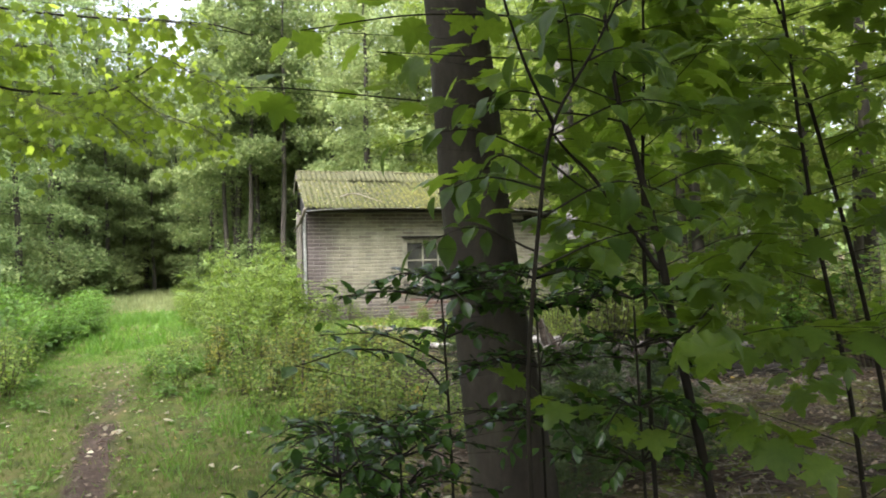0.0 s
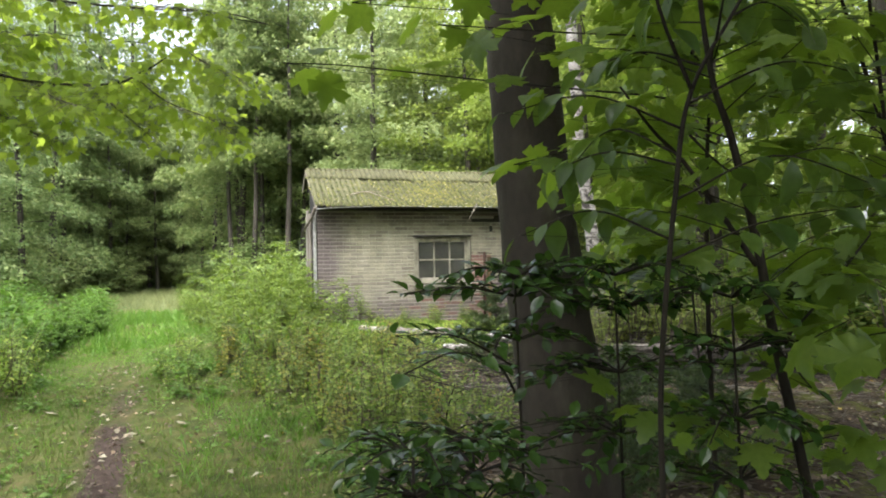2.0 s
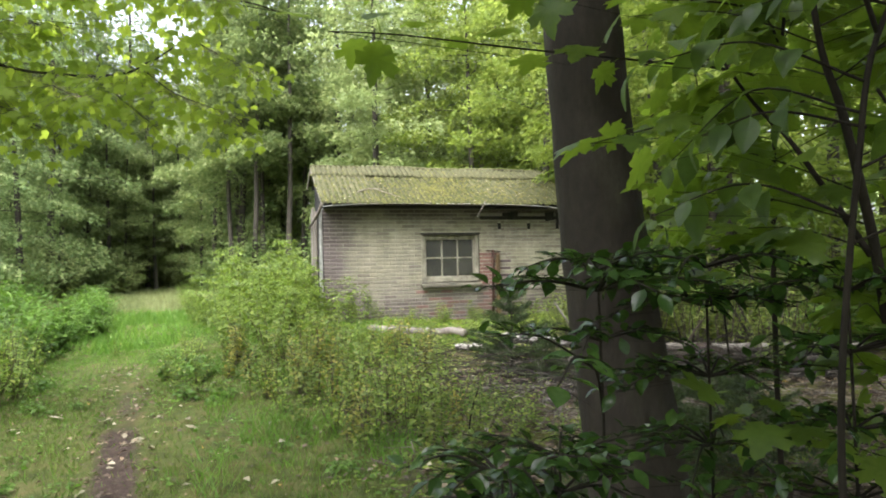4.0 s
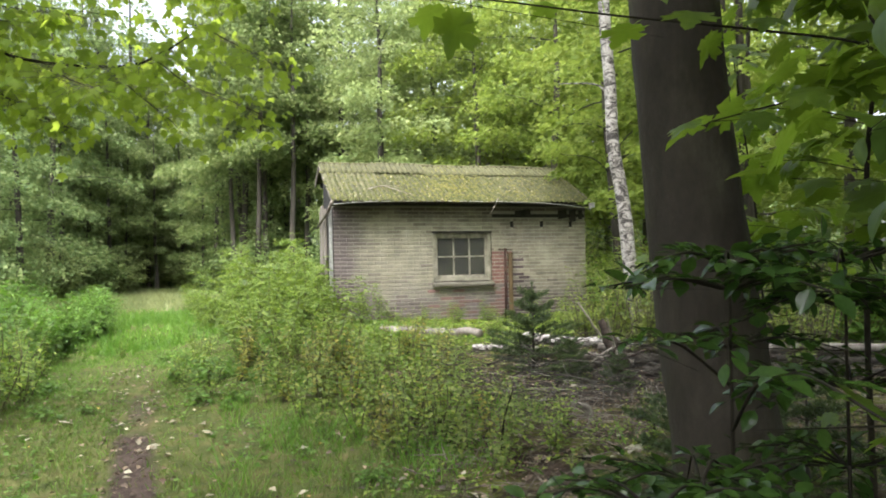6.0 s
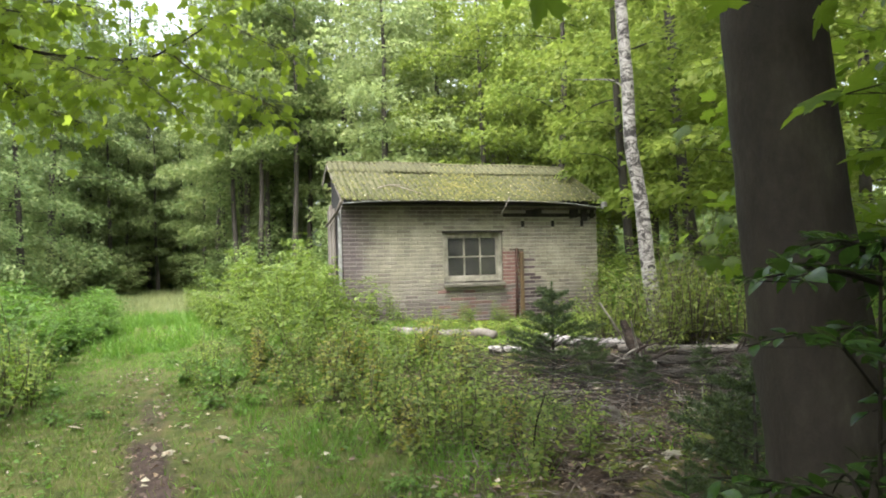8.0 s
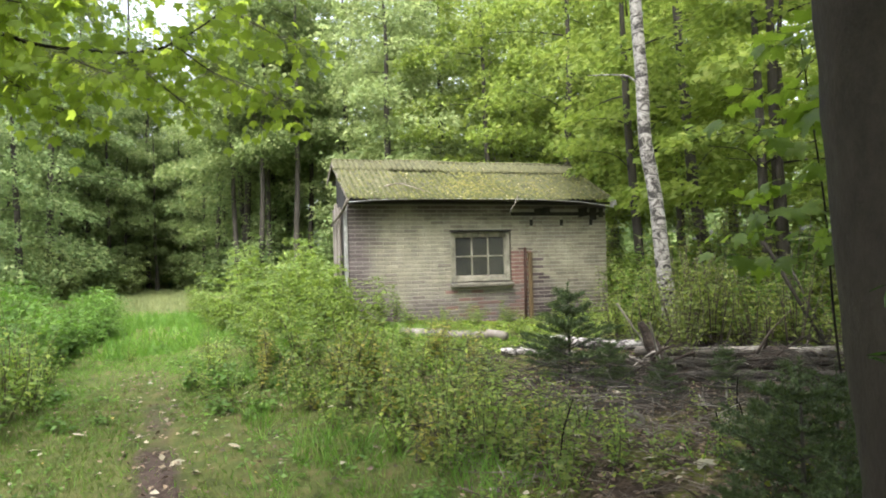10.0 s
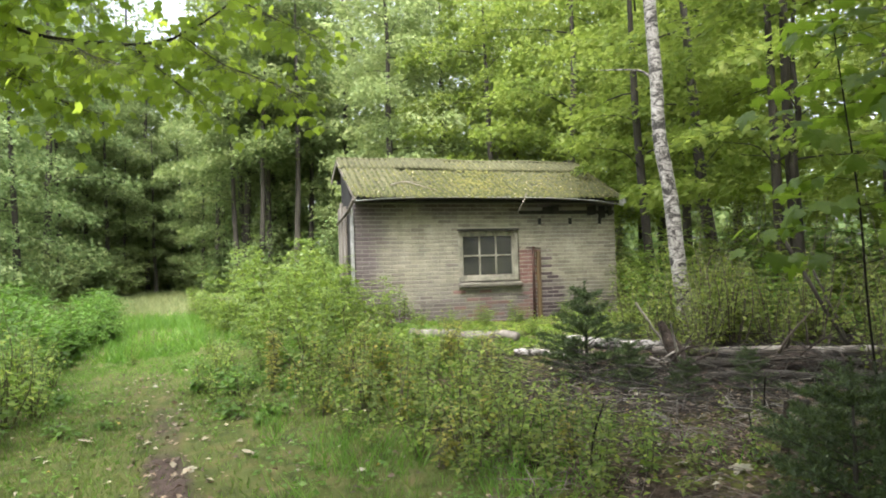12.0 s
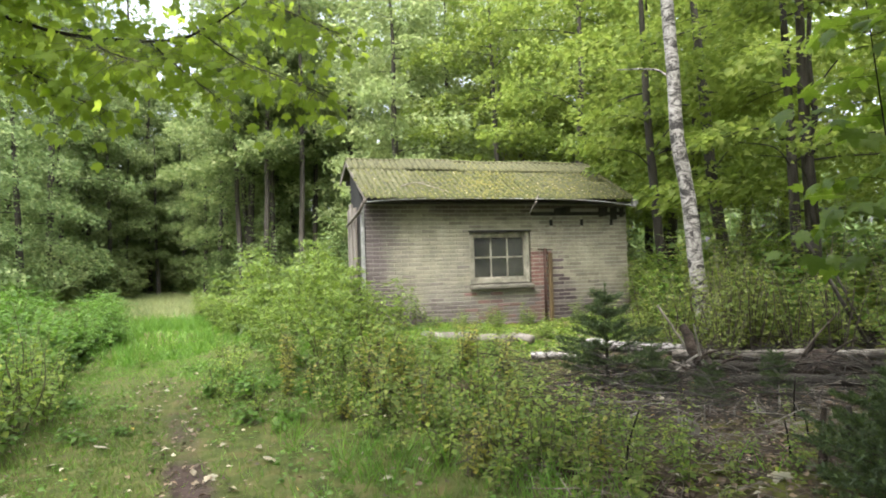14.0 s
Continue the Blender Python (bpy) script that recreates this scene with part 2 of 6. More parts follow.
def brick_mat(name, clean, worn):
    """Fired brick under a worn wash, with grimy clouds over the wall, heaviest at its foot and its end; its darker top
    is painted eave shade.
    """
    m, n, l, b = nodes_of(name)
    geo = n.new("ShaderNodeNewGeometry")

    def cloud(scale, detail=5):
        t = n.new("ShaderNodeTexNoise")
        t.inputs["Scale"].default_value, t.inputs["Detail"].default_value, t.inputs["Roughness"].default_value = scale, detail, 0.65
        l.new(geo.outputs["Position"], t.inputs[0])
        return t.outputs[0]
    sep = n.new("ShaderNodeSeparateXYZ")
    l.new(geo.outputs["Position"], sep.inputs[0])

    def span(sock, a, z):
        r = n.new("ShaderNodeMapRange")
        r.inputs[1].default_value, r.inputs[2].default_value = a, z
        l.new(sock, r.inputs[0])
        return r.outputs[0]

    def add(p, q, k=1.0):
        a = n.new("ShaderNodeMath")
        a.operation = "MULTIPLY_ADD"
        l.new(q, a.inputs[0])
        a.inputs[1].default_value = k
        l.new(p, a.inputs[2])
        return a.outputs[0]
    base = ramp(n, [(0.3, clean[0]), (0.5, clean[1]), (0.7, clean[2])])
    l.new(cloud(5.0), base.inputs[0])
    # last term, rising from z 1.95, paints the shadow of the eaves
    grime_eave_shade = add(add(add(cloud(1.3, 6), span(sep.outputs[2], 1.05, 0.4), 0.42), span(sep.outputs[0], 2.0, 1.1), 0.36), span(sep.outputs[2], 1.95, 2.25), 0.35)
    c = mix(n, l, span(grime_eave_shade, 0.48, 0.82), base.outputs[0], worn)
    pale = cloud(9.0, 6)
    c = mix(n, l, span(pale, 0.66, 0.78), c, (0.4, 0.38, 0.31))
    f = ramp(n, [(0.3, (0.82, 0.82, 0.82)), (0.7, (1.12, 1.12, 1.12))])
    l.new(cloud(70.0), f.inputs[0])
    c = mix(n, l, 1.0, c, f.outputs[0], "MULTIPLY")
    for sock in (n.new("ShaderNodeObjectInfo").outputs["Random"], geo.outputs["Random Per Island"]):
        t = ramp(n, [(0.0, (0.86, 0.84, 0.84)), (0.4, (1.0, 0.99, 0.98)), (1.0, (1.1, 1.1, 1.08))])
        l.new(sock, t.inputs[0])
        c = mix(n, l, 1.0, c, t.outputs[0], "MULTIPLY")
    l.new(c, b.inputs["Base Color"])
    b.inputs["Roughness"].default_value = 0.92
    b.inputs["Specular IOR Level"].default_value = 0.2
    bump(n, l, b, cloud(60.0), 0.5, 0.006)
    return m


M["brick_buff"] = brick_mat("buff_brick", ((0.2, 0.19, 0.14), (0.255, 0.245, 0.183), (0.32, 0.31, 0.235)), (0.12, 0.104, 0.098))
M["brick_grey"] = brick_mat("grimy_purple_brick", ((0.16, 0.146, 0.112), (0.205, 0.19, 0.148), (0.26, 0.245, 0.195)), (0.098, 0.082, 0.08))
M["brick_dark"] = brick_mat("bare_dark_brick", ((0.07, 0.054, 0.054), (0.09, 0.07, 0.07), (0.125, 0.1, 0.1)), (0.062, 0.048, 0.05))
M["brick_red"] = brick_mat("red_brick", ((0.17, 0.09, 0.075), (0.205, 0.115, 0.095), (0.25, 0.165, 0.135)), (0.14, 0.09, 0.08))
M["mortar"] = brick_mat("old_mortar", ((0.24, 0.23, 0.17), (0.3, 0.29, 0.22), (0.36, 0.35, 0.275)), (0.22, 0.205, 0.185))
M["lintel"] = rough_mat("weathered_render", [(0.3, (0.2, 0.19, 0.135)), (0.55, (0.27, 0.255, 0.18)), (0.8, (0.32, 0.305, 0.22))], 4.0, 0.9, 0.4, 0.005)
M["sheet"] = rough_mat("mossy_corrugated_cement", [(0.28, (0.022, 0.023, 0.013)), (0.42, (0.055, 0.055, 0.025)), (0.56, (0.078, 0.078, 0.034)), (0.7, (0.11, 0.106, 0.065))], 6.0, 0.95, 0.6, 0.012, None, 35, tint=((0.85, 0.85, 0.85), (1.1, 1.1, 1.1)))
M["old_wood"] = rough_mat("weathered_timber", [(0.3, (0.07, 0.06, 0.05)), (0.55, (0.17, 0.15, 0.125)), (0.8, (0.3, 0.28, 0.24))], 6.0, 0.85, 0.5, 0.006, (1, 1, 0.12), 50)
M["dark_wood"] = rough_mat("tarred_timber", [(0.3, (0.012, 0.011, 0.01)), (0.7, (0.04, 0.036, 0.03))], 6.0, 0.8, 0.4, 0.006, (1, 1, 0.15), 50)
M["frame_paint"] = rough_mat("peeling_cream_paint", [(0.32, (0.1, 0.092, 0.065)), (0.5, (0.24, 0.225, 0.17)), (0.75, (0.38, 0.365, 0.29))], 9.0, 0.7, 0.3, 0.003, (1, 1, 0.5), 60)
M["rust"] = rough_mat("rusty_iron", [(0.3, (0.018, 0.01, 0.007)), (0.55, (0.05, 0.025, 0.016)), (0.8, (0.1, 0.055, 0.03))], 14.0, 0.85, 0.6, 0.004)
M["rot_post"] = rough_mat("stained_ochre_post", [(0.3, (0.05, 0.032, 0.018)), (0.55, (0.11, 0.075, 0.035)), (0.8, (0.17, 0.13, 0.06))], 6.0, 0.9, 0.5, 0.006, (1, 1, 0.2), 50)
M["zinc"] = rough_mat("dull_zinc", [(0.3, (0.13, 0.13, 0.12)), (0.7, (0.3, 0.3, 0.28))], 8.0, 0.5, 0.15, 0.002)
M["sill"] = rough_mat("stone_sill", [(0.3, (0.05, 0.046, 0.034)), (0.6, (0.12, 0.112, 0.085)), (0.8, (0.2, 0.19, 0.15))], 7.0, 0.9, 0.4, 0.004)
# near-black colour in place of shade: overhung gable, wall holes, hut inside
M["dark"] = rough_mat("near_black_shade", [(0.3, (0.012, 0.012, 0.011)), (0.7, (0.03, 0.03, 0.027))], 3.0, 0.95, 0.2)


def pane_mat():
    m, n, l, b = nodes_of("dusty_glass")
    d = noise_tex(n, l, 4.0, 5, 0.7)
    r = ramp(n, [(0.35, (0.03, 0.034, 0.03)), (0.7, (0.12, 0.12, 0.1))])
    l.new(d.outputs[0], r.inputs[0])
    l.new(r.outputs[0], b.inputs["Base Color"])
    b.inputs["Roughness"].default_value = 0.12
    b.inputs["Transmission Weight"].default_value = 0.45
    return m


M["pane"] = pane_mat()

# ---- building blocks ----


def mesh_of(name, V, F, mat, smooth=True):
    """A mesh from arrays of corners and of faces that all have the same number of corners."""
    V, F = np.asarray(V, dtype=np.float32), np.asarray(F, dtype=np.int32)
    me = bpy.data.meshes.new(name)
    me.vertices.add(len(V))
    me.vertices.foreach_set("co", V.ravel())
    k = F.shape[1]
    me.loops.add(F.size)
    me.loops.foreach_set("vertex_index", F.ravel())
    me.polygons.add(len(F))
    me.polygons.foreach_set("loop_start", np.arange(len(F), dtype=np.int32) * k)
    me.polygons.foreach_set("use_smooth", np.full(len(F), smooth))
    me.update(calc_edges=True)
    me.materials.append(mat)
    return me


def thing(name, label, category, group="", at=(0, 0, 0)):
    e = new(name)
    e.empty_display_size = 0.1
    e.location = at
    return tagged(e, label, category, group)


def put(name, me, parent=None, label="", at=None):
    ob = new(name, me)
    if parent is not None:
        ob.parent = parent
    if at is not None:
        ob.matrix_basis = at
    return tagged(ob, label) if label else ob


def join(pieces):
    """Several (corners, faces) pairs as one pair."""
    Vs, Fs, k = [], [], 0
    for V, F in pieces:
        Vs.append(np.asarray(V, dtype=np.float32))
        Fs.append(np.asarray(F, dtype=np.int64) + k)
        k += len(V)
    return np.concatenate(Vs), np.concatenate(Fs)


def smooth_line(pts, n):
    """Catmull-Rom through the points, n steps for each stretch."""
    P = np.asarray(pts, dtype=float)
    if len(P) < 3:
        return np.array([P[0] + (P[-1] - P[0]) * t for t in np.linspace(0, 1, n + 1)])
    Q = np.vstack([2 * P[0] - P[1], P, 2 * P[-1] - P[-2]])
    out = []
    for i in range(1, len(Q) - 2):
        for t in np.linspace(0, 1, n, endpoint=False):
            a, b, c, d = Q[i - 1:i + 3]
            out.append(0.5 * (2 * b + (c - a) * t + (2 * a - 5 * b + 4 * c - d) * t * t + (3 * b - a - 3 * c + d) * t ** 3))
    return np.array(out + [P[-1]])


def tube(line, radii, segs=8, wobble=0.0, seed=0):
    """A tapered round limb along a line, closed at its ends with a fan of quads."""
    L = np.asarray(line, dtype=float)
    R = np.interp(np.linspace(0, 1, len(L)), np.linspace(0, 1, len(radii)), radii)
    T = np.gradient(L, axis=0)
    T /= np.linalg.norm(T, axis=1)[:, None] + 1e-9
    ref = np.array([0.0, 0.0, 1.0]) if abs(T[0][2]) < 0.8 else np.array([1.0, 0.0, 0.0])
    U = np.cross(T, ref)
    U /= np.linalg.norm(U, axis=1)[:, None] + 1e-9
    W = np.cross(T, U)
    a = np.linspace(0, 2 * np.pi, segs, endpoint=False)
    r = np.random.default_rng(seed)
    k = 1 + wobble * r.normal(size=(len(L), segs))
    V = L[:, None] + (U[:, None] * np.cos(a)[None, :, None] + W[:, None] * np.sin(a)[None, :, None]) * (R[:, None] * k)[:, :, None]
    V = V.reshape(-1, 3)
    F = []
    for i in range(len(L) - 1):
        for j in range(segs):
            j2 = (j + 1) % segs
            F.append((i * segs + j, i * segs + j2, (i + 1) * segs + j2, (i + 1) * segs + j))
    n0 = len(V)
    V = np.vstack([V, L[:1], L[-1:]])
    e = (len(L) - 1) * segs
    for j in range(0, segs, 2):
        F.append((n0, (j + 2) % segs, j + 1, j))
        F.append((n0 + 1, e + j, e + j + 1, e + (j + 2) % segs))
    return V, np.array(F)


def box(x0, x1, y0, y1, z0, z1, b=0.0):
    """A box of quads; with b the edges are cut back in a narrow slope."""
    if b <= 0:
        V = [(x, y, z) for x in (x0, x1) for y in (y0, y1) for z in (z0, z1)]
        return np.array(V, dtype=float), np.array([(0, 1, 3, 2), (4, 6, 7, 5), (0, 4, 5, 1), (2, 3, 7, 6), (0, 2, 6, 4), (1, 5, 7, 3)])
    bm = bmesh.new()
    g = bmesh.ops.create_cube(bm, size=1)["verts"]
    for v in g:
        v.co = ((x0 + x1) / 2 + v.co.x * (x1 - x0), (y0 + y1) / 2 + v.co.y * (y1 - y0), (z0 + z1) / 2 + v.co.z * (z1 - z0))
    bmesh.ops.bevel(bm, geom=bm.edges[:], offset=b, segments=1, affect="EDGES")
    bm.verts.index_update()
    V = np.array([v.co[:] for v in bm.verts])
    F = []
    for f in bm.faces:
        i = [v.index for v in f.verts]
        F.append(i if len(i) == 4 else i + [i[-1]])
    tri = [f for f in F if f[2] == f[3]]
    quad = [f for f in F if f[2] != f[3]]
    bm.free()
    # three-cornered ends become slim quads by a middle point on one edge
    V = list(V)
    for f in tri:
        V.append((V[f[2]] + V[f[0]]) / 2)
        quad.append((f[0], f[1], f[2], len(V) - 1))
    return np.array(V), np.array(quad)


def fit_frames(D, N):
    """Turns whose x lies along D and whose z lies near N."""
    D = D / (np.linalg.norm(D, axis=1)[:, None] + 1e-9)
    Y = np.cross(N, D)
    Y /= np.linalg.norm(Y, axis=1)[:, None] + 1e-9
    Z = np.cross(D, Y)
    return np.stack([D, Y, Z], axis=2)


def scatter(tv, tf, P, R, S):
    """The leaf (tv, tf) set at every place P, turned by R and sized by S."""
    V = np.einsum("nij,kj->nki", R, tv) * S[:, None, None] + P[:, None]
    F = tf[None] + (np.arange(len(P)) * len(tv))[:, None, None]
    return V.reshape(-1, 3), F.reshape(-1, tf.shape[1])


# leaf shapes, one unit long, along x
OVAL_V = np.array([(0, 0, 0), (0.42, 0.27, 0.06), (1, 0, -0.1), (0.42, -0.27, 0.06)])
OVAL_F = np.array([(0, 2, 1), (0, 3, 2)])
SLIP_V = np.array([(0, -0.3, 0), (0.25, 0.36, 0.04), (1, -0.02, -0.1)])
SLIP_F = np.array([(0, 2, 1)])
BLADE_V = np.array([(0, 0.03, 0), (0, -0.03, 0), (1, 0, 0)])
BLADE_F = np.array([(0, 1, 2)])
NEEDLE_V = np.array([(0, 0.05, 0), (0, -0.05, 0), (1, 0, 0)])
NEEDLE_F = np.array([(0, 1, 2)])


def maple_shape(curl, seed):
    """A five-lobed leaf with pointed, toothed lobes and a slight fold along its ribs; it hangs a little at the tips."""
    r = np.random.default_rng(seed)
    half = [(0.0, 0.0), (-0.06, 0.13), (0.05, 0.3), (0.0, 0.42), (0.15, 0.36), (0.24, 0.44), (0.3, 0.34), (0.34, 0.62), (0.5, 0.5), (0.62, 0.52),
            (0.6, 0.34), (0.54, 0.2), (0.66, 0.24), (0.72, 0.15), (0.86, 0.13)]
    pts = half + [(1.0, 0.0)] + [(x, -y) for x, y in half[:0:-1]]
    V = [(0.33, 0, 0.03)]
    for x, y in pts:
        x, y = x + r.normal() * 0.012, y + r.normal() * 0.012
        d = math.hypot(x - 0.33, y)
        V.append((x, y * 1.05, 0.10 * abs(y) - curl * d * d + 0.015 * math.sin(9 * y + seed)))
    n = len(pts)
    F = [(0, 1 + (i + 1) % n, 1 + i) for i in range(n)]
    return np.array(V), np.array(F)


def oval_shape(curl, seed):
    """A broad pointed leaf, folded along its middle rib."""
    out = [(0, 0), (0.12, 0.14), (0.3, 0.25), (0.5, 0.28), (0.72, 0.2), (0.88, 0.09)]
    pts = out + [(1.0, 0)] + [(x, -y) for x, y in out[:0:-1]]
    V = [(0.45, 0, 0)] + [(x, y, 0.22 * abs(y) - curl * (x - 0.3) ** 2) for x, y in pts]
    n = len(pts)
    return np.array(V), np.array([(0, 1 + (i + 1) % n, 1 + i) for i in range(n)])


def ground_z(x, y):
    """The lie of the land: level by the path, a low rise to the hut."""
    def step(a, b, v):
        k = np.clip((v - a) / (b - a), 0, 1)
        return k * k * (3 - 2 * k)
    z = 0.36 * step(6.0, 11.2, y) * step(-1.8, 1.0, x) + 0.12 * step(8, 20, y) * (1 - step(-1.8, 1.0, x))
    z = z + 0.05 * np.sin(x * 0.9 + 1.3) * np.sin(y * 0.7) * step(3, 7, np.abs(x) + np.abs(y - 5))
    return z + 0.018 * np.sin(x * 3.1 + 0.5) * np.cos(y * 2.7) + 0.008 * np.sin(x * 9 + y * 5)


def gz(x, y):
    return float(ground_z(np.array(float(x)), np.array(float(y))))

# ---- ground ----


def path_x(y):
    """The middle of the trodden path."""
    return np.interp(y, [0, 3, 5, 5.8, 6.5, 7.3, 8.4, 11, 14.6, 20, 33], [-0.8, -0.85, -0.94, -1.03, -1.12, -1.16, -1.3, -1.75, -2.3, -2.7, -3.6])


def litter_at(x, y):
    """1 where dead leaves cover the ground, 0 where grass does."""
    a = np.clip((x - (0.3 + 0.13 * (y - 4))) / 0.9, 0, 1) * np.clip((9.4 - y) / 1.5, 0, 1)
    b = 0.35 * np.clip((x - 3.2) / 1.5, 0, 1) * np.clip((y - 6) / 2, 0, 1)
    c = np.clip((-4.5 - x) / 2, 0, 1)
    d = np.clip((y - 35) / 2, 0, 1) + np.clip((2.0 - y) / 2, 0, 1) * np.clip((x + 0.4) / 0.8, 0, 1)
    return np.clip(a + b + c + d, 0, 1)


def build_ground():
    def axis(lo, hi, near_lo, near_hi, step):
        mid = np.arange(near_lo, near_hi + 1e-6, step)
        a = near_lo - np.geomspace(0.3, near_lo - lo, 26)[::-1]
        b = near_hi + np.geomspace(0.3, hi - near_hi, 26)
        return np.concatenate([a, mid, b])
    X, Y = axis(-700, 700, -6, 8, 0.1), axis(-300, 900, 0, 15, 0.1)
    gx, gy = np.meshgrid(X, Y, indexing="ij")
    near = (gx > -6) & (gx < 8) & (gy > 0) & (gy < 15)
    z = ground_z(gx, gy) + near * rng.normal(size=gx.shape) * 0.008
    V = np.stack([gx, gy, z], axis=2).reshape(-1, 3)
    ny = len(Y)
    i, j = np.meshgrid(np.arange(len(X) - 1), np.arange(ny - 1), indexing="ij")
    a = (i * ny + j).ravel()
    F = np.stack([a, a + ny, a + ny + 1, a + 1], axis=1)
    me = mesh_of("ground", V, F, M["ground"])
    x, y = V[:, 0], V[:, 1]
    soil = np.exp(-((x - path_x(y)) / 0.2) ** 2) * np.interp(y, [0, 6.6, 7.0, 7.4, 8.4, 9.2], [0.8, 0.76, 0.42, 0.56, 0.5, 0.0])
    # dark soil colour round the logs also carries the shadows lying there
    soil = np.maximum(soil, 0.62 * np.clip((x - 1.9) / 0.5, 0, 1) * np.clip((y - 5.8) / 0.5, 0, 1) * np.clip((8.6 - y) / 0.8, 0, 1) * np.clip((7 - x), 0, 1))
    dry = np.clip((y - 19) / 3, 0, 1) * np.clip((34.5 - y) / 2, 0, 1) * np.clip(1.4 - np.abs(x + 3.1) / 3.0, 0, 1)
    col = np.stack([litter_at(x, y), soil, np.clip(dry, 0, 1), np.ones_like(x)], axis=1).astype(np.float32)
    at = me.color_attributes.new("cover", "FLOAT_COLOR", "POINT")
    at.data.foreach_set("color", col.ravel())
    ob = put("ground", me)
    tagged(ob, "uneven woodland ground of grass, bare soil and dead leaves", "ground", kind="structure")


build_ground()

# ---- the hut ----
HX0, HX1, HY0, HY1 = 1.168, 5.69, 11.50, 12.62
HB, HT = 0.16, 2.26
WX0, WX1, WZ0, WZ1 = 2.815, 3.865, 0.965, 1.775
RIDGE_Y, RIDGE_Z, EAVE_Y, EAVE_Z = 12.66, 3.05, 11.14, 2.275
hut = thing("brick_hut", "small abandoned buff brick hut with a mossy corrugated roof", "hut")


def wall_core():
    t = 0.2
    y0, y1 = HY0 + 0.007, HY0 + t
    ps = [box(HX0 + 0.012, WX0, y0, y1, HB, HT), box(WX1, HX1 - 0.012, y0, y1, HB, HT), box(WX0, WX1, y0, y1, HB, WZ0 - 0.09), box(WX0, WX1, y0, y1, WZ1, HT)]
    front = put("front_wall", mesh_of("front_wall", *join(ps), M["mortar"], False), hut)
    put("back_wall", mesh_of("back_wall", *box(HX0 + t, HX1 - t, HY1 - t, HY1, HB, RIDGE_Z - 0.17), M["brick_grey"], False), hut)
    for x0, x1 in ((HX0, HX0 + t), (HX1 - t, HX1)):
        V = [(x, y, z) for x in (x0 + 0.012, x1 - 0.012) for y, z in ((HY0 + t, HB), (HY1, HB), (HY1, RIDGE_Z - 0.12), (HY0 + t, HT))]
        F = [(0, 1, 2, 3), (7, 6, 5, 4), (0, 3, 7, 4), (3, 2, 6, 7), (2, 1, 5, 6), (1, 0, 4, 5)]
        bm = bmesh.new()
        vs = [bm.verts.new(v) for v in V]
        for f in F:
            bm.faces.new([vs[i] for i in f])
        me = bpy.data.meshes.new("side_wall")
        bm.to_mesh(me)
        bm.free()
        # gable painted near-black for the shade below the roof overhang
        me.materials.append(M["dark"])
        put("side_wall", me, hut)
    put("inner_floor", mesh_of("inner_floor", *box(HX0 + t, HX1 - t, HY0 + t, HY1 - t, HB, HB + 0.2), M["dark"], False), hut)
    put("inner_lining", mesh_of("inner_lining", *box(HX0 + 0.25, HX1 - 0.25, HY1 - 0.5, HY1 - 0.45, HB + 0.2, HT), M["dark"], False), hut)
    return front


front_wall = wall_core()


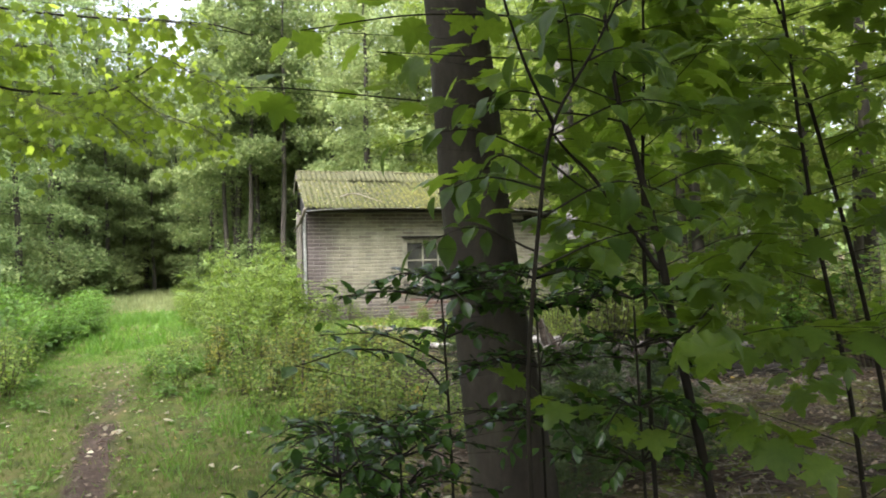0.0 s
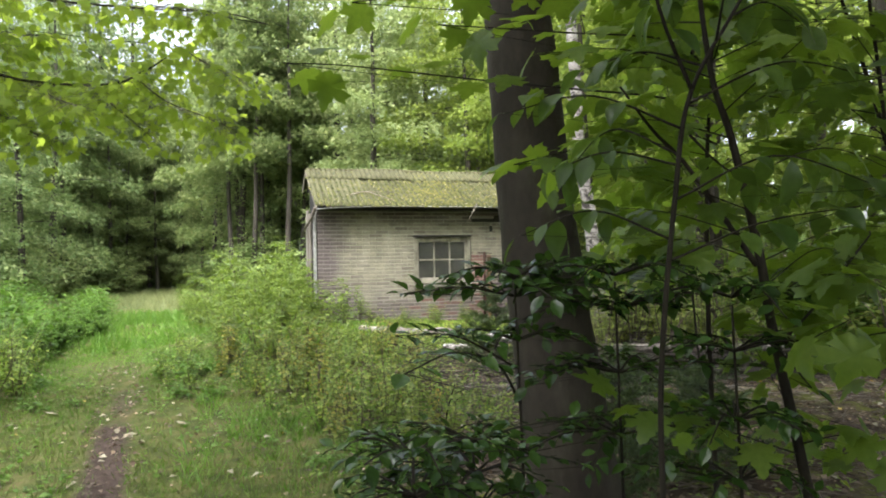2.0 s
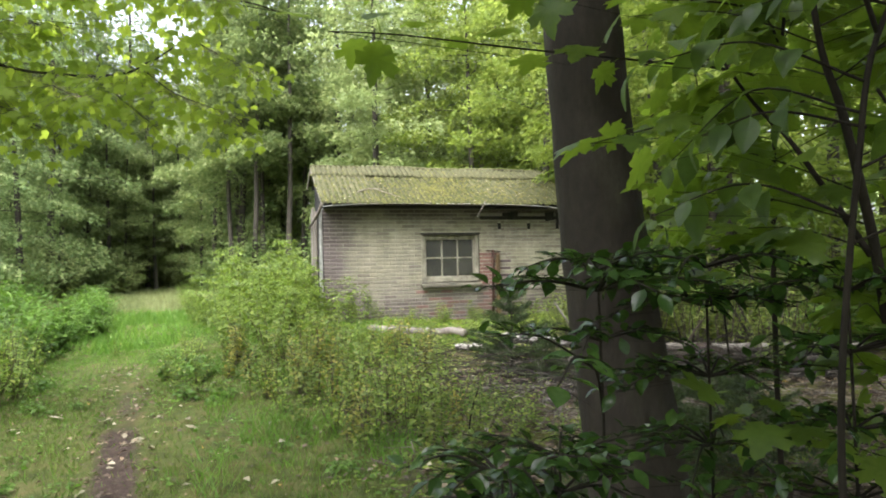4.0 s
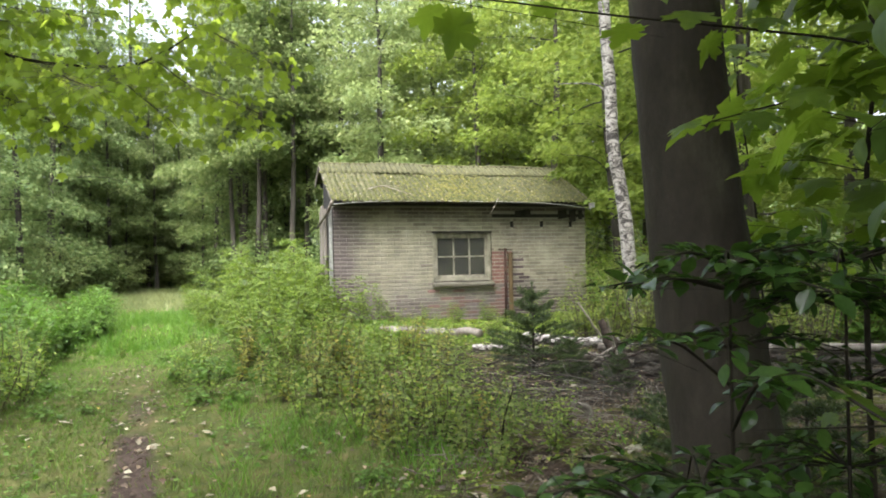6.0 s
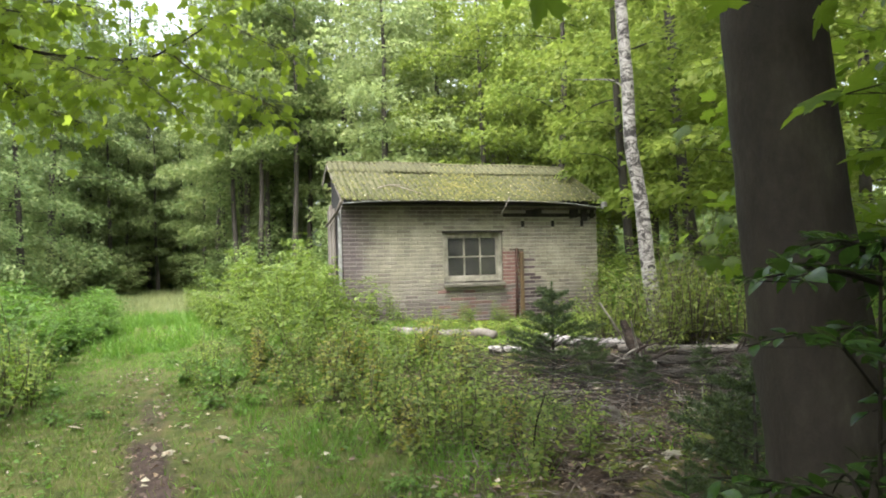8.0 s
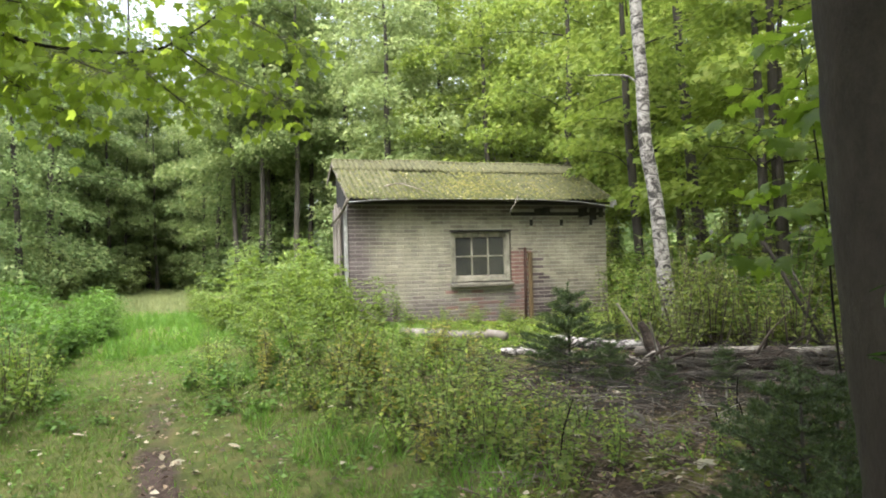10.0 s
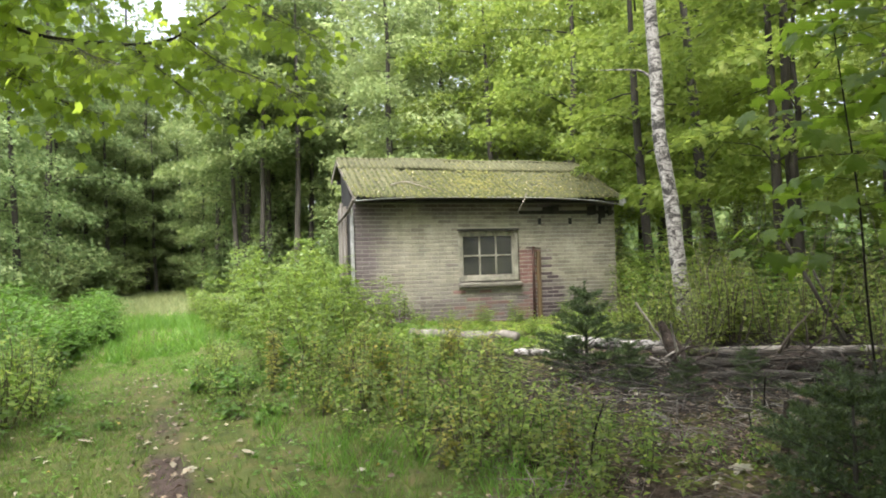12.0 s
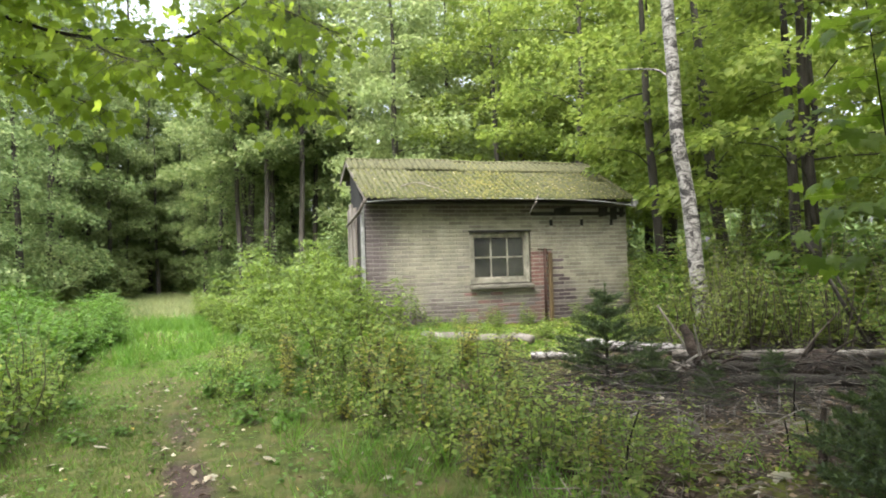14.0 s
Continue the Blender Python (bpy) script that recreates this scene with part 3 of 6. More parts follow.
def hut_roof():
    """Two slopes of corrugated sheets, an upper short row lapped over a long lower row."""
    pitch, amp = 0.092, 0.016
    slope = Vector((0, RIDGE_Y - EAVE_Y, RIDGE_Z - EAVE_Z))
    length = slope.length
    ang = math.atan2(slope.z, slope.y)
    cols = 5
    x0, x1 = 1.135, 5.63
    w = (x1 - x0) / cols

    def sheet_mesh(l):
        n = 8 * int(round((w + 0.05) / pitch))
        xs = np.linspace(-0.025, w + 0.025, n + 1)
        rows = np.linspace(0, l, 5)
        V, F = [], []
        for top in (0.0, -0.008):
            for r in rows:
                for x in xs:
                    V.append((x, r, amp * math.sin(2 * math.pi * x / pitch) + top))
        k, layer = n + 1, (n + 1) * 5
        for r in range(4):
            for i in range(n):
                a = r * k + i
                F.append((a, a + 1, a + k + 1, a + k))
                F.append((layer + a, layer + a + k, layer + a + k + 1, layer + a + 1))
        for i in range(n):
            F.append((i, layer + i, layer + i + 1, i + 1))
            a = 4 * k + i
            F.append((a, a + 1, layer + a + 1, layer + a))
        return mesh_of("sheet", V, F, M["sheet"])
    low, high, back = sheet_mesh(length * 0.78), sheet_mesh(length * 0.30), sheet_mesh(length * 0.4)
    roof = put("roof", mesh_of("roof", *join([box(x0 + 0.05, x1 - 0.05, RIDGE_Y - 0.05, RIDGE_Y + 0.05, RIDGE_Z - 0.16, RIDGE_Z - 0.06),
                                              box(x0 + 0.05, x1 - 0.05, 12.0, 12.08, 2.60, 2.68), box(x0 + 0.05, x1 - 0.05, 12.98, 13.06, 2.67, 2.75)]), M["dark_wood"], False), hut)
    r = np.random.default_rng(3)
    for side in (1, -1):
        for c in range(cols):
            for me, start, lift in (((low, 0.0, 0.0), (high, length * 0.72, 0.024)) if side > 0 else ((back, length * 0.62, 0.01),)):
                j = r.normal(size=3)
                skew = 0.02 * (c / cols)
                m = Matrix.Translation((x0 + c * w + skew, RIDGE_Y - side * (RIDGE_Y - EAVE_Y), EAVE_Z - 0.012 * math.sin(math.pi * c / cols)))
                if side < 0:
                    m = m @ pose(w, 0, 0, 0, 0, 180)
                m = m @ Matrix.Rotation(ang + 0.003 * j[0], 4, "X") @ Matrix.Rotation(0.003 * j[1], 4, "Z")
                m = m @ Matrix.Translation((0, start + 0.012 * j[2], lift + 0.004 * (c % 2)))
                put("sheet", me, roof, at=m)
    # ridge cap and barge boards
    line = [(x, RIDGE_Y, RIDGE_Z + 0.005 + 0.012 * math.sin(3 * x)) for x in np.linspace(x0 + 0.0, x1 + 0.06, 14)]
    put("ridge_cap", mesh_of("ridge_cap", *tube(line, [0.04], 10), M["sheet"]), roof)
    for x in (x0 - 0.024, x1 + 0.004):
        for side in (1, -1):
            c, s = math.cos(ang), math.sin(ang)
            V, F = box(0, 0.022, 0 if side > 0 else length * 0.62, length, -0.075, -0.015, 0.004)
            R = np.array([(1, 0, 0), (0, c, -s), (0, s, c)])
            V = V @ R.T
            V[:, 1] *= side
            V += np.array((x, RIDGE_Y - side * (RIDGE_Y - EAVE_Y), EAVE_Z))
            put("barge_board", mesh_of("barge_board", V, F if side > 0 else F[:, ::-1], M["old_wood"], False), roof)
    return roof, x0, x1, ang, length


roof, RX0, RX1, RANG, RLEN = hut_roof()


def roof_moss():
    r = np.random.default_rng(11)
    n = 7600
    x = r.uniform(RX0, RX1, n)
    s = r.uniform(0, 1, n) ** 1.1
    keep = r.uniform(size=n) < 0.35 + 0.5 * (np.sin(x * 2.1 + 1) * 0.5 + 0.5) * (1 - 0.5 * s)
    x, s = x[keep], s[keep]
    # moss lies mostly in the troughs
    x = np.round((x - RX0) / 0.092 - 0.75) * 0.092 + RX0 + 0.75 * 0.092 + r.normal(size=len(x)) * 0.018
    y = EAVE_Y + s * (RIDGE_Y - EAVE_Y)
    z = EAVE_Z + s * (RIDGE_Z - EAVE_Z) - 0.006
    a = np.linspace(0, 2 * np.pi, 5, endpoint=False)
    tv = np.vstack([np.stack([np.cos(a), np.sin(a), 0 * a], 1), np.stack([0.6 * np.cos(a + 0.5), 0.6 * np.sin(a + 0.5), 0 * a + 0.55], 1), [(0, 0, 0.75)]])
    tf = np.array([t for i in range(5) for t in ((i, (i + 1) % 5, 5 + i), ((i + 1) % 5, 5 + (i + 1) % 5, 5 + i), (5 + i, 5 + (i + 1) % 5, 10))])
    N = np.tile((0, -math.sin(RANG), math.cos(RANG)), (len(x), 1)) + r.normal(size=(len(x), 3)) * 0.15
    th = r.uniform(0, 6.28, len(x))
    D = np.stack([np.cos(th), np.sin(th) * math.cos(RANG), np.sin(th) * math.sin(RANG)], 1)
    V, F = scatter(tv, tf, np.stack([x, y, z], 1), fit_frames(D, N), r.uniform(0.012, 0.034, len(x)))
    tagged(put("moss", mesh_of("moss", V, F, M["moss"]), roof), kind="stuff")
    # pale dead leaves and bits of twig caught on the sheets
    n = 170
    s = r.uniform(0.01, 0.97, n) ** 1.5
    P = np.stack([r.uniform(RX0, RX1, n), EAVE_Y + s * (RIDGE_Y - EAVE_Y), EAVE_Z + s * (RIDGE_Z - EAVE_Z) + 0.022], 1)
    N = np.tile((0, -math.sin(RANG), math.cos(RANG)), (n, 1)) + r.normal(size=(n, 3)) * 0.3
    V, F = scatter(OVAL_V, OVAL_F, P, fit_frames(r.normal(size=(n, 3)), N), r.uniform(0.015, 0.045, n))
    tagged(put("roof_litter", mesh_of("roof_litter", V, F, M["fallen_pale"], False), roof), kind="stuff")


roof_moss()


def hut_front_parts():
    # window: frame, glazing bars, six panes, sill and lintel
    win = put("window", mesh_of("window", *join([box(WX0, WX0 + 0.075, 11.55, 11.63, WZ0, WZ1, 0.006), box(WX1 - 0.075, WX1, 11.55, 11.63, WZ0, WZ1, 0.006),
                                                box(WX0 + 0.075, WX1 - 0.075, 11.553, 11.627, WZ1 - 0.07, WZ1, 0.006), box(WX0 + 0.075, WX1 - 0.075, 11.553, 11.627, WZ0, WZ0 + 0.08, 0.006)]), M["frame_paint"], False), hut, "peeling cream wooden window frame with six panes")
    gx0, gx1, g0, g1 = WX0 + 0.10, WX1 - 0.10, WZ0 + 0.10, WZ1 - 0.09
    sash = [box(gx0 - 0.035, gx0, 11.565, 11.6, g0 - 0.03, g1 + 0.03, 0.004), box(gx1, gx1 + 0.035, 11.565, 11.6, g0 - 0.03, g1 + 0.03, 0.004),
            box(gx0, gx1, 11.566, 11.599, g1, g1 + 0.03, 0.004), box(gx0, gx1, 11.566, 11.599, g0 - 0.03, g0, 0.004)]
    put("sash", mesh_of("sash", *join(sash), M["frame_paint"], False), win)
    w3, h2 = (gx1 - gx0) / 3, (g1 - g0) / 2
    for i in (1, 2):
        put("glazing_bar", mesh_of("glazing_bar", *box(gx0 + i * w3 - 0.013, gx0 + i * w3 + 0.013, 11.568, 11.597, g0, g1, 0.004), M["frame_paint"], False), win)
    for i in range(3):
        put("glazing_bar", mesh_of("glazing_bar", *box(gx0 + i * w3 + 0.013, gx0 + (i + 1) * w3 - 0.013, 11.569, 11.596, g0 + h2 - 0.012, g0 + h2 + 0.012, 0.003), M["frame_paint"], False), win)
        for k in range(2):
            put("pane", mesh_of("pane", *box(gx0 + i * w3 + 0.012, gx0 + (i + 1) * w3 - 0.012, 11.58, 11.584, g0 + k * h2 + 0.011, g0 + (k + 1) * h2 - 0.011), M["pane"], False), win)
    V, F = box(WX0 - 0.02, WX1 + 0.015, 11.40, 11.62, WZ0 - 0.09, WZ0 - 0.005, 0.012)
    V[:, 2] -= np.where(V[:, 2] > WZ0 - 0.05, (11.62 - V[:, 1]) * 0.12, 0)
    put("window_sill", mesh_of("window_sill", V, F, M["sill"], False), hut, "stained stone window sill")
    put("lintel", mesh_of("lintel", *box(WX0 - 0.01, WX1 + 0.01, 11.492, 11.58, WZ1, WZ1 + 0.03, 0.004), M["dark_wood"], False), hut)
    # plastered strip over the window, dark plate under the eaves, soffit and gutter board
    put("wall_plate", mesh_of("wall_plate", *box(3.88, 5.66, 11.482, 11.512, 2.03, 2.09, 0.008), M["dark_wood"], False), hut, "dark timber plate below the eaves")
    for x, w, dz in ((5.22, 0.17, 0.11), (5.42, 0.13, 0.17), (5.58, 0.08, 0.12), (4.45, 0.3, 0.05)):
        V, F = box(x - w / 2, x + w / 2, 11.47, 11.49, 2.12 - dz, 2.16, 0.006)
        V[:, 2] += 0.12 * (V[:, 0] - x)
        put("rotten_board", mesh_of("rotten_board", V, F, M["dark_wood"], False), hut, "rotten dark board end hanging below the eaves")
    put("soffit", mesh_of("soffit", *box(RX0 + 0.02, RX1, 11.24, 11.52, 2.215, 2.24, 0.004), M["dark_wood"], False), hut)
    # three small holes: flush near-black blocks stand in for their inner shade
    for x in (4.248, 4.818, 5.385):
        put("vent_slot", mesh_of("vent_slot", *box(x - 0.028, x + 0.028, 11.4985, 11.511, 1.86, 1.965), M["dark"], False), hut)
    # thin bent gutter rail that sags at both ends
    g = smooth_line([(1.13, 11.15, 2.215), (1.6, 11.15, 2.25), (2.3, 11.15, 2.265), (3.4, 11.14, 2.268), (4.3, 11.14, 2.26), (5.0, 11.14, 2.225), (5.6, 11.15, 2.155)], 6)
    put("gutter_rail", mesh_of("gutter_rail", *tube(g, [0.009], 8), M["zinc"]), hut, "thin sagging pale gutter rail")
    put("gutter_end", mesh_of("gutter_end", *box(5.59, 5.66, 11.10, 11.22, 2.14, 2.27, 0.015), M["zinc"], False), hut, "pale plastic gutter end")
    put("loose_lath", mesh_of("loose_lath", *tube([(3.86, 11.16, 2.33), (3.80, 11.13, 2.22), (3.70, 11.14, 2.06)], [0.012, 0.008], 6), M["old_wood"]), hut)
    # rusty pipe and rotten post beside the scar of a removed lean-to
    put("rusty_pipe", mesh_of("rusty_pipe", *tube([(4.09, 11.47, 0.26), (4.095, 11.465, 0.9), (4.105, 11.47, 1.5)], [0.022], 10), M["rust"]), hut, "rusty upright iron pipe")
    put("pipe_bracket", mesh_of("pipe_bracket", *tube([(3.98, 11.47, 1.485), (4.24, 11.47, 1.47)], [0.010], 6), M["rust"]), hut)
    put("wall_post", mesh_of("wall_post", *box(4.16, 4.23, 11.45, 11.498, 0.24, 1.42, 0.010), M["rot_post"], False), hut, "rotten ochre-stained upright timber")
    # boarded side: pale corner board, dark gap and grey planks that stand off the gable
    put("corner_board", mesh_of("corner_board", *box(1.105, 1.155, 11.49, 11.56, 0.2, 2.2, 0.006), M["zinc"], False), hut, "pale corner board")
    for x, y, top in ((1.09, 11.86, 2.2), (1.075, 12.07, 2.27), (1.085, 12.28, 2.2)):
        put("side_plank", mesh_of("side_plank", *box(x, x + 0.03, y, y + 0.185, 0.15, top, 0.005), M["old_wood"], False), hut, "grey weathered side plank")
    put("side_backing", mesh_of("side_backing", *box(1.13, 1.16, 11.62, 12.6, 0.15, 2.2), M["dark_wood"], False), hut)
    put("leaning_lath", mesh_of("leaning_lath", *tube([(1.11, 11.2, 2.25), (1.08, 11.5, 2.1), (1.04, 12.0, 1.98), (1.03, 12.25, 1.93)], [0.03, 0.02], 6), M["old_wood"]), hut)
    # a fallen twig lies on the roof
    tw = thing("fallen_twig", "bare pale twig lying on the mossy roof", "twig")

    def on_roof(x, s, up=0.03):
        return (x, EAVE_Y + s * (RIDGE_Y - EAVE_Y), EAVE_Z + s * (RIDGE_Z - EAVE_Z) + up)
    put("stem", mesh_of("stem", *tube(smooth_line([on_roof(1.75, 0.25), on_roof(2.0, 0.3, 0.05), on_roof(2.2, 0.2, 0.05), on_roof(2.42, 0.1)], 4), [0.012, 0.006], 6), M["bark_grey"]), tw)
    put("side_shoot", mesh_of("side_shoot", *tube([on_roof(2.0, 0.3, 0.05), on_roof(2.15, 0.33, 0.04), on_roof(2.3, 0.28)], [0.006, 0.003], 6), M["bark_grey"]), tw)


hut_front_parts()

# ---- trees of the wood ----


def crown_mesh(seed, height, base, radius, boughs, leaves, size, mat, droop=0.25, shelf=0.10, flat=0.4, limbs=True, tilt=0.5, fine=False):
    """Boughs that leave the trunk all round, each with a flat spray of leaves; returns the crown's mesh and the limbs' corners and faces."""
    r = np.random.default_rng(seed)
    P, D, N, S, wood = [], [], [], [], []
    for b in range(boughs):
        q = (b + r.uniform()) / boughs
        h = base + (height - base) * q ** 0.9
        prof = math.sin(math.pi * min(1, 0.22 + 0.78 * q) ** 0.8) ** 0.6 if q < 0.97 else 0.4
        L = radius * max(0.25, prof) * r.uniform(0.6, 1.1)
        az = b * 2.399 + r.normal() * 0.4
        out = np.array((math.cos(az), math.sin(az), 0.0))
        side = np.array((-out[1], out[0], 0.0))
        rise = r.uniform(0.05, 0.45) + 0.5 * q
        n = int(leaves * (0.5 + L / radius) * (1.2 - 0.55 * q))
        s = r.beta(2.0, 1.3, n)
        width = 0.34 * L * np.sin(np.pi * np.clip(s * 0.85 + 0.1, 0, 1)) ** 0.8
        lat = r.uniform(-1, 1, n) * width
        # leaves gather on side shoots, with gaps between
        lat = np.where(r.uniform(size=n) < 0.7, np.round(lat / 0.32) * 0.32 + r.normal(size=n) * 0.09, lat)
        z = h + rise * s * L * 0.6 - droop * L * s ** 2 - 0.25 * np.abs(lat) ** 1.3 * 0.6 + r.normal(size=n) * shelf
        P.append(out * (s * L)[:, None] + side * lat[:, None] + np.stack([0 * z, 0 * z, z], 1))
        D.append(out + side * (lat / (width + 0.1))[:, None] * 0.8 + r.normal(size=(n, 3)) * 0.5 + np.array((0, 0, -0.35)))
        N.append(np.tile((0, 0, 1.0), (n, 1)) + r.normal(size=(n, 3)) * tilt)
        S.append(size * r.uniform(0.6, 1.3, n))
        if limbs:
            t = np.linspace(0, 0.9, 5)
            line = out * (t * L)[:, None] + np.stack([0 * t, 0 * t, h - 0.05 + rise * t * L * 0.6 - droop * L * t ** 2], 1)
            if b % 2 == 0:
                wood.append(tube(line, [0.006 * L + 0.005, 0.003], 4))
    leaf_v, leaf_f = (SLIP_V, SLIP_F) if fine else (OVAL_V, OVAL_F)
    V, F = scatter(leaf_v * np.array((1, 1 + flat, 1)), leaf_f, np.concatenate(P), fit_frames(np.concatenate(D), np.concatenate(N)), np.concatenate(S))
    return mesh_of("crown", V, F, mat, False), wood


def trunk_line(height, lean, seed, bend=0.15):
    r = np.random.default_rng(seed)
    k = np.linspace(0, 1, 8)
    off = np.cumsum(r.normal(size=(8, 2)) * bend / 3, axis=0)
    off -= off[0]
    return np.stack([off[:, 0] + lean[0] * k * height, off[:, 1] + lean[1] * k * height, k * height - 0.15 * (k == 0)], 1)


def wood_tree(kind, seed, height, base, radius, boughs, leaves, size, mat, girth, bark, label, where, **kw):
    t = thing(kind, label, "tree", "trees of the wood")
    crown, wood = crown_mesh(seed, height, base, radius, boughs, 2 * leaves, 0.78 * size, mat, **{"shelf": 0.15, "tilt": 0.65, "fine": True, **kw})
    line = smooth_line(trunk_line(height, (0.01, 0.0), seed), 3)
    tr = tube(line, [girth * 1.35, girth, girth * 0.8, girth * 0.5, girth * 0.15], 10, 0.03, seed)
    put("trunk", mesh_of("trunk", *join([tr] + wood), bark), t)
    put("crown", crown, t)
    t.location = where
    return t


def plant_copies(src, places, seed):
    r = np.random.default_rng(seed)
    for x, y, s in places:
        m = Matrix.Translation((x, y, gz(x, y))) @ pose(0, 0, 0, 0, 0, r.uniform(0, 360)) @ Matrix.Scale(s, 4)
        copy_thing(src, m)


kinds = [
    wood_tree("broadleaf_tree", 21, 10.2, 1.9, 2.9, 42, 140, 0.16, M["leaf_pale"], 0.11, M["bark_dark"], "slender broadleaf tree with pale layered green foliage", (4.1, 20.4, gz(4.1, 20.4))),
    wood_tree("broadleaf_tree", 22, 12.5, 2.2, 3.1, 40, 112, 0.165, M["leaf_wood"], 0.12, M["bark_dark"], "broadleaf woodland tree with layered mid-green foliage", (0.2, 27.0, 0)),
    wood_tree("broadleaf_tree", 23, 12.0, 1.5, 3.5, 40, 100, 0.165, M["leaf_dark"], 0.13, M["bark_dark"], "shady woodland tree with dark drooping foliage shelves", (-8.5, 25.0, 0), droop=0.4),
    wood_tree("broadleaf_tree", 24, 10.5, 2.2, 2.9, 42, 175, 0.15, M["leaf_lime"], 0.10, M["bark_dark"], "woodland tree with bright yellow-green foliage", (7.6, 16.2, 0)),
]
plant_copies(kinds[0], [(5.8, 21.0, 1.0), (8.2, 20.5, 0.95), (6.6, 24.5, 1.1), (3.8, 25.5, 1.15), (10.5, 23.0, 1.05), (9.8, 27.0, 1.2), (13.5, 20.5, 1.0)], 1)
plant_copies(kinds[1], [(-5.3, 32.4, 0.72), (-6.9, 31.4, 0.8), (-3.9, 34.6, 0.8), (-6.3, 33.6, 0.8), (-1.6, 37.0, 0.84), (1.6, 33.0, 1.05), (2.8, 29.5, 1.0), (-4.6, 39.0, 0.95), (5.2, 31.0, 1.15), (8.0, 33.0, 1.2), (-7.2, 38.0, 0.9), (12.5, 29.0, 1.1), (14, 24, 1.1)], 2)
plant_copies(kinds[2], [(-7.0, 30.0, 1.0), (-9.5, 34.0, 1.0), (-11.5, 28.5, 1.1), (-7.4, 20.0, 0.8), (-10.0, 20.5, 1.0), (-2.8, 41.0, 0.95), (0.6, 38.5, 1.0), (-12.5, 38.0, 1.1), (-0.9, 34.8, 0.8), (3.0, 36.5, 1.0), (-14.5, 32.0, 1.1), (-6.6, 24.8, 0.75), (0.4, 30.0, 1.0), (2.0, 28.0, 0.9)], 3)
plant_copies(kinds[3], [(9.6, 14.4, 0.9), (12.5, 16.0, 1.05), (12.8, 11.0, 0.9), (16.5, 12.5, 1.1), (13.5, 7.4, 0.9), (6.4, 18.6, 0.9), (9.9, 19.6, 0.95), (11.6, 19.0, 1.1), (15.0, 17.0, 1.2), (10.6, 16.6, 1.05)], 4)
tall = wood_tree("slender_tree", 26, 12.5, 4.6, 2.3, 26, 120, 0.17, M["leaf_wood"], 0.085, M["bark_dark"], "slender tree with a bare dark trunk and a high crown", (0.5, 24.5, 0))
plant_copies(tall, [(1.0, 25.6, 1.0), (-0.1, 26.2, 0.95), (1.7, 24.0, 1.0), (0.2, 28.2, 1.1), (1.4, 27.6, 1.05), (-0.9, 29.6, 1.0), (2.4, 26.0, 1.0), (-4.3, 35.6, 0.85), (-3.95, 35.2, 0.82), (-1.9, 36.0, 0.82), (-6.6, 36.0, 1.1)], 20)
# unseen trees added around and behind the viewer, to close the wood and block light
plant_copies(kinds[2], [(-8.0, 8.0, 1.0), (-9.0, 2.0, 1.1), (-7.0, -5.0, 1.1), (0.5, -8.5, 1.1), (8.0, -5.0, 1.1), (9.5, 1.0, 1.0), (-9.5, 14.5, 1.0)], 5)


plant_copies(kinds[2], [(-8.5, 41.0, 1.3), (-11.0, 43.0, 1.35), (-5.6, 43.0, 1.2), (-14.0, 40.0, 1.35), (-3.6, 47.0, 1.02), (-1.0, 47.0, 1.08), (-9.0, 31.0, 1.2), (-6.6, 38.0, 1.45), (-8.3, 36.5, 1.4), (-5.4, 39.5, 1.35)], 15)
plant_copies(kinds[1], [(0.8, 44.0, 1.3), (3.5, 42.0, 1.3), (6.5, 40.0, 1.3), (10.5, 38.0, 1.3)], 16)
plant_copies(kinds[1], [(-3.5, 33.8, 0.58), (-2.5, 34.8, 0.66), (-1.5, 32.4, 0.6), (-0.6, 30.4, 0.62), (-4.7, 33.2, 0.55), (0.9, 27.4, 0.62), (-0.2, 33.6, 0.75)], 27)
# added trees outside the view, whose crowns keep light off the foreground
shade = wood_tree("shade_tree", 25, 12.0, 3.3, 4.2, 48, 220, 0.17, M["leaf_wood"], 0.17, M["bark_dark"], "broad-crowned tree added beside and behind the viewer to shade the foreground", (3.5, 0.4, 0))
plant_copies(shade, [(1.0, -2.4, 1.0), (6.3, 2.4, 1.0), (-2.8, -2.6, 1.0)], 17)


def far_wood():
    """A ring of distant foliage that closes the gaps between the trunks."""
    r = np.random.default_rng(31)
    n = 22000
    a = r.uniform(-1.25, 1.45, n)
    d = r.uniform(44, 60, n)
    top = 9.5 + 2.5 * np.sin(a * 7) + 1.5 * np.sin(a * 17 + 1)
    z = r.uniform(0, 1, n) ** 0.9 * top
    P = np.stack([np.sin(a) * d, np.cos(a) * d, z], 1)
    N = np.tile((0, 0, 1.0), (n, 1)) + r.normal(size=(n, 3)) * 0.7
    V, F = scatter(OVAL_V * np.array((1, 1.5, 1)), OVAL_F, P, fit_frames(r.normal(size=(n, 3)), N), r.uniform(0.5, 1.1, n))
    tagged(put("far_wood", mesh_of("far_wood", V, F, M["leaf_dark"], False)), "distant dense woodland foliage beyond the clearing", "woodland", kind="stuff")


far_wood()


def bare_tree(name, label, line, radii, bark, branches=(), segs=12, steps=5, seed=0):
    t = thing(name, label, "tree")
    put("trunk", mesh_of("trunk", *tube(smooth_line(line, steps), radii, segs, 0.02, seed), bark), t)
    for b, rad in branches:
        put("branch", mesh_of("branch", *tube(smooth_line(b, 4), rad, 6), bark), t)
    return t


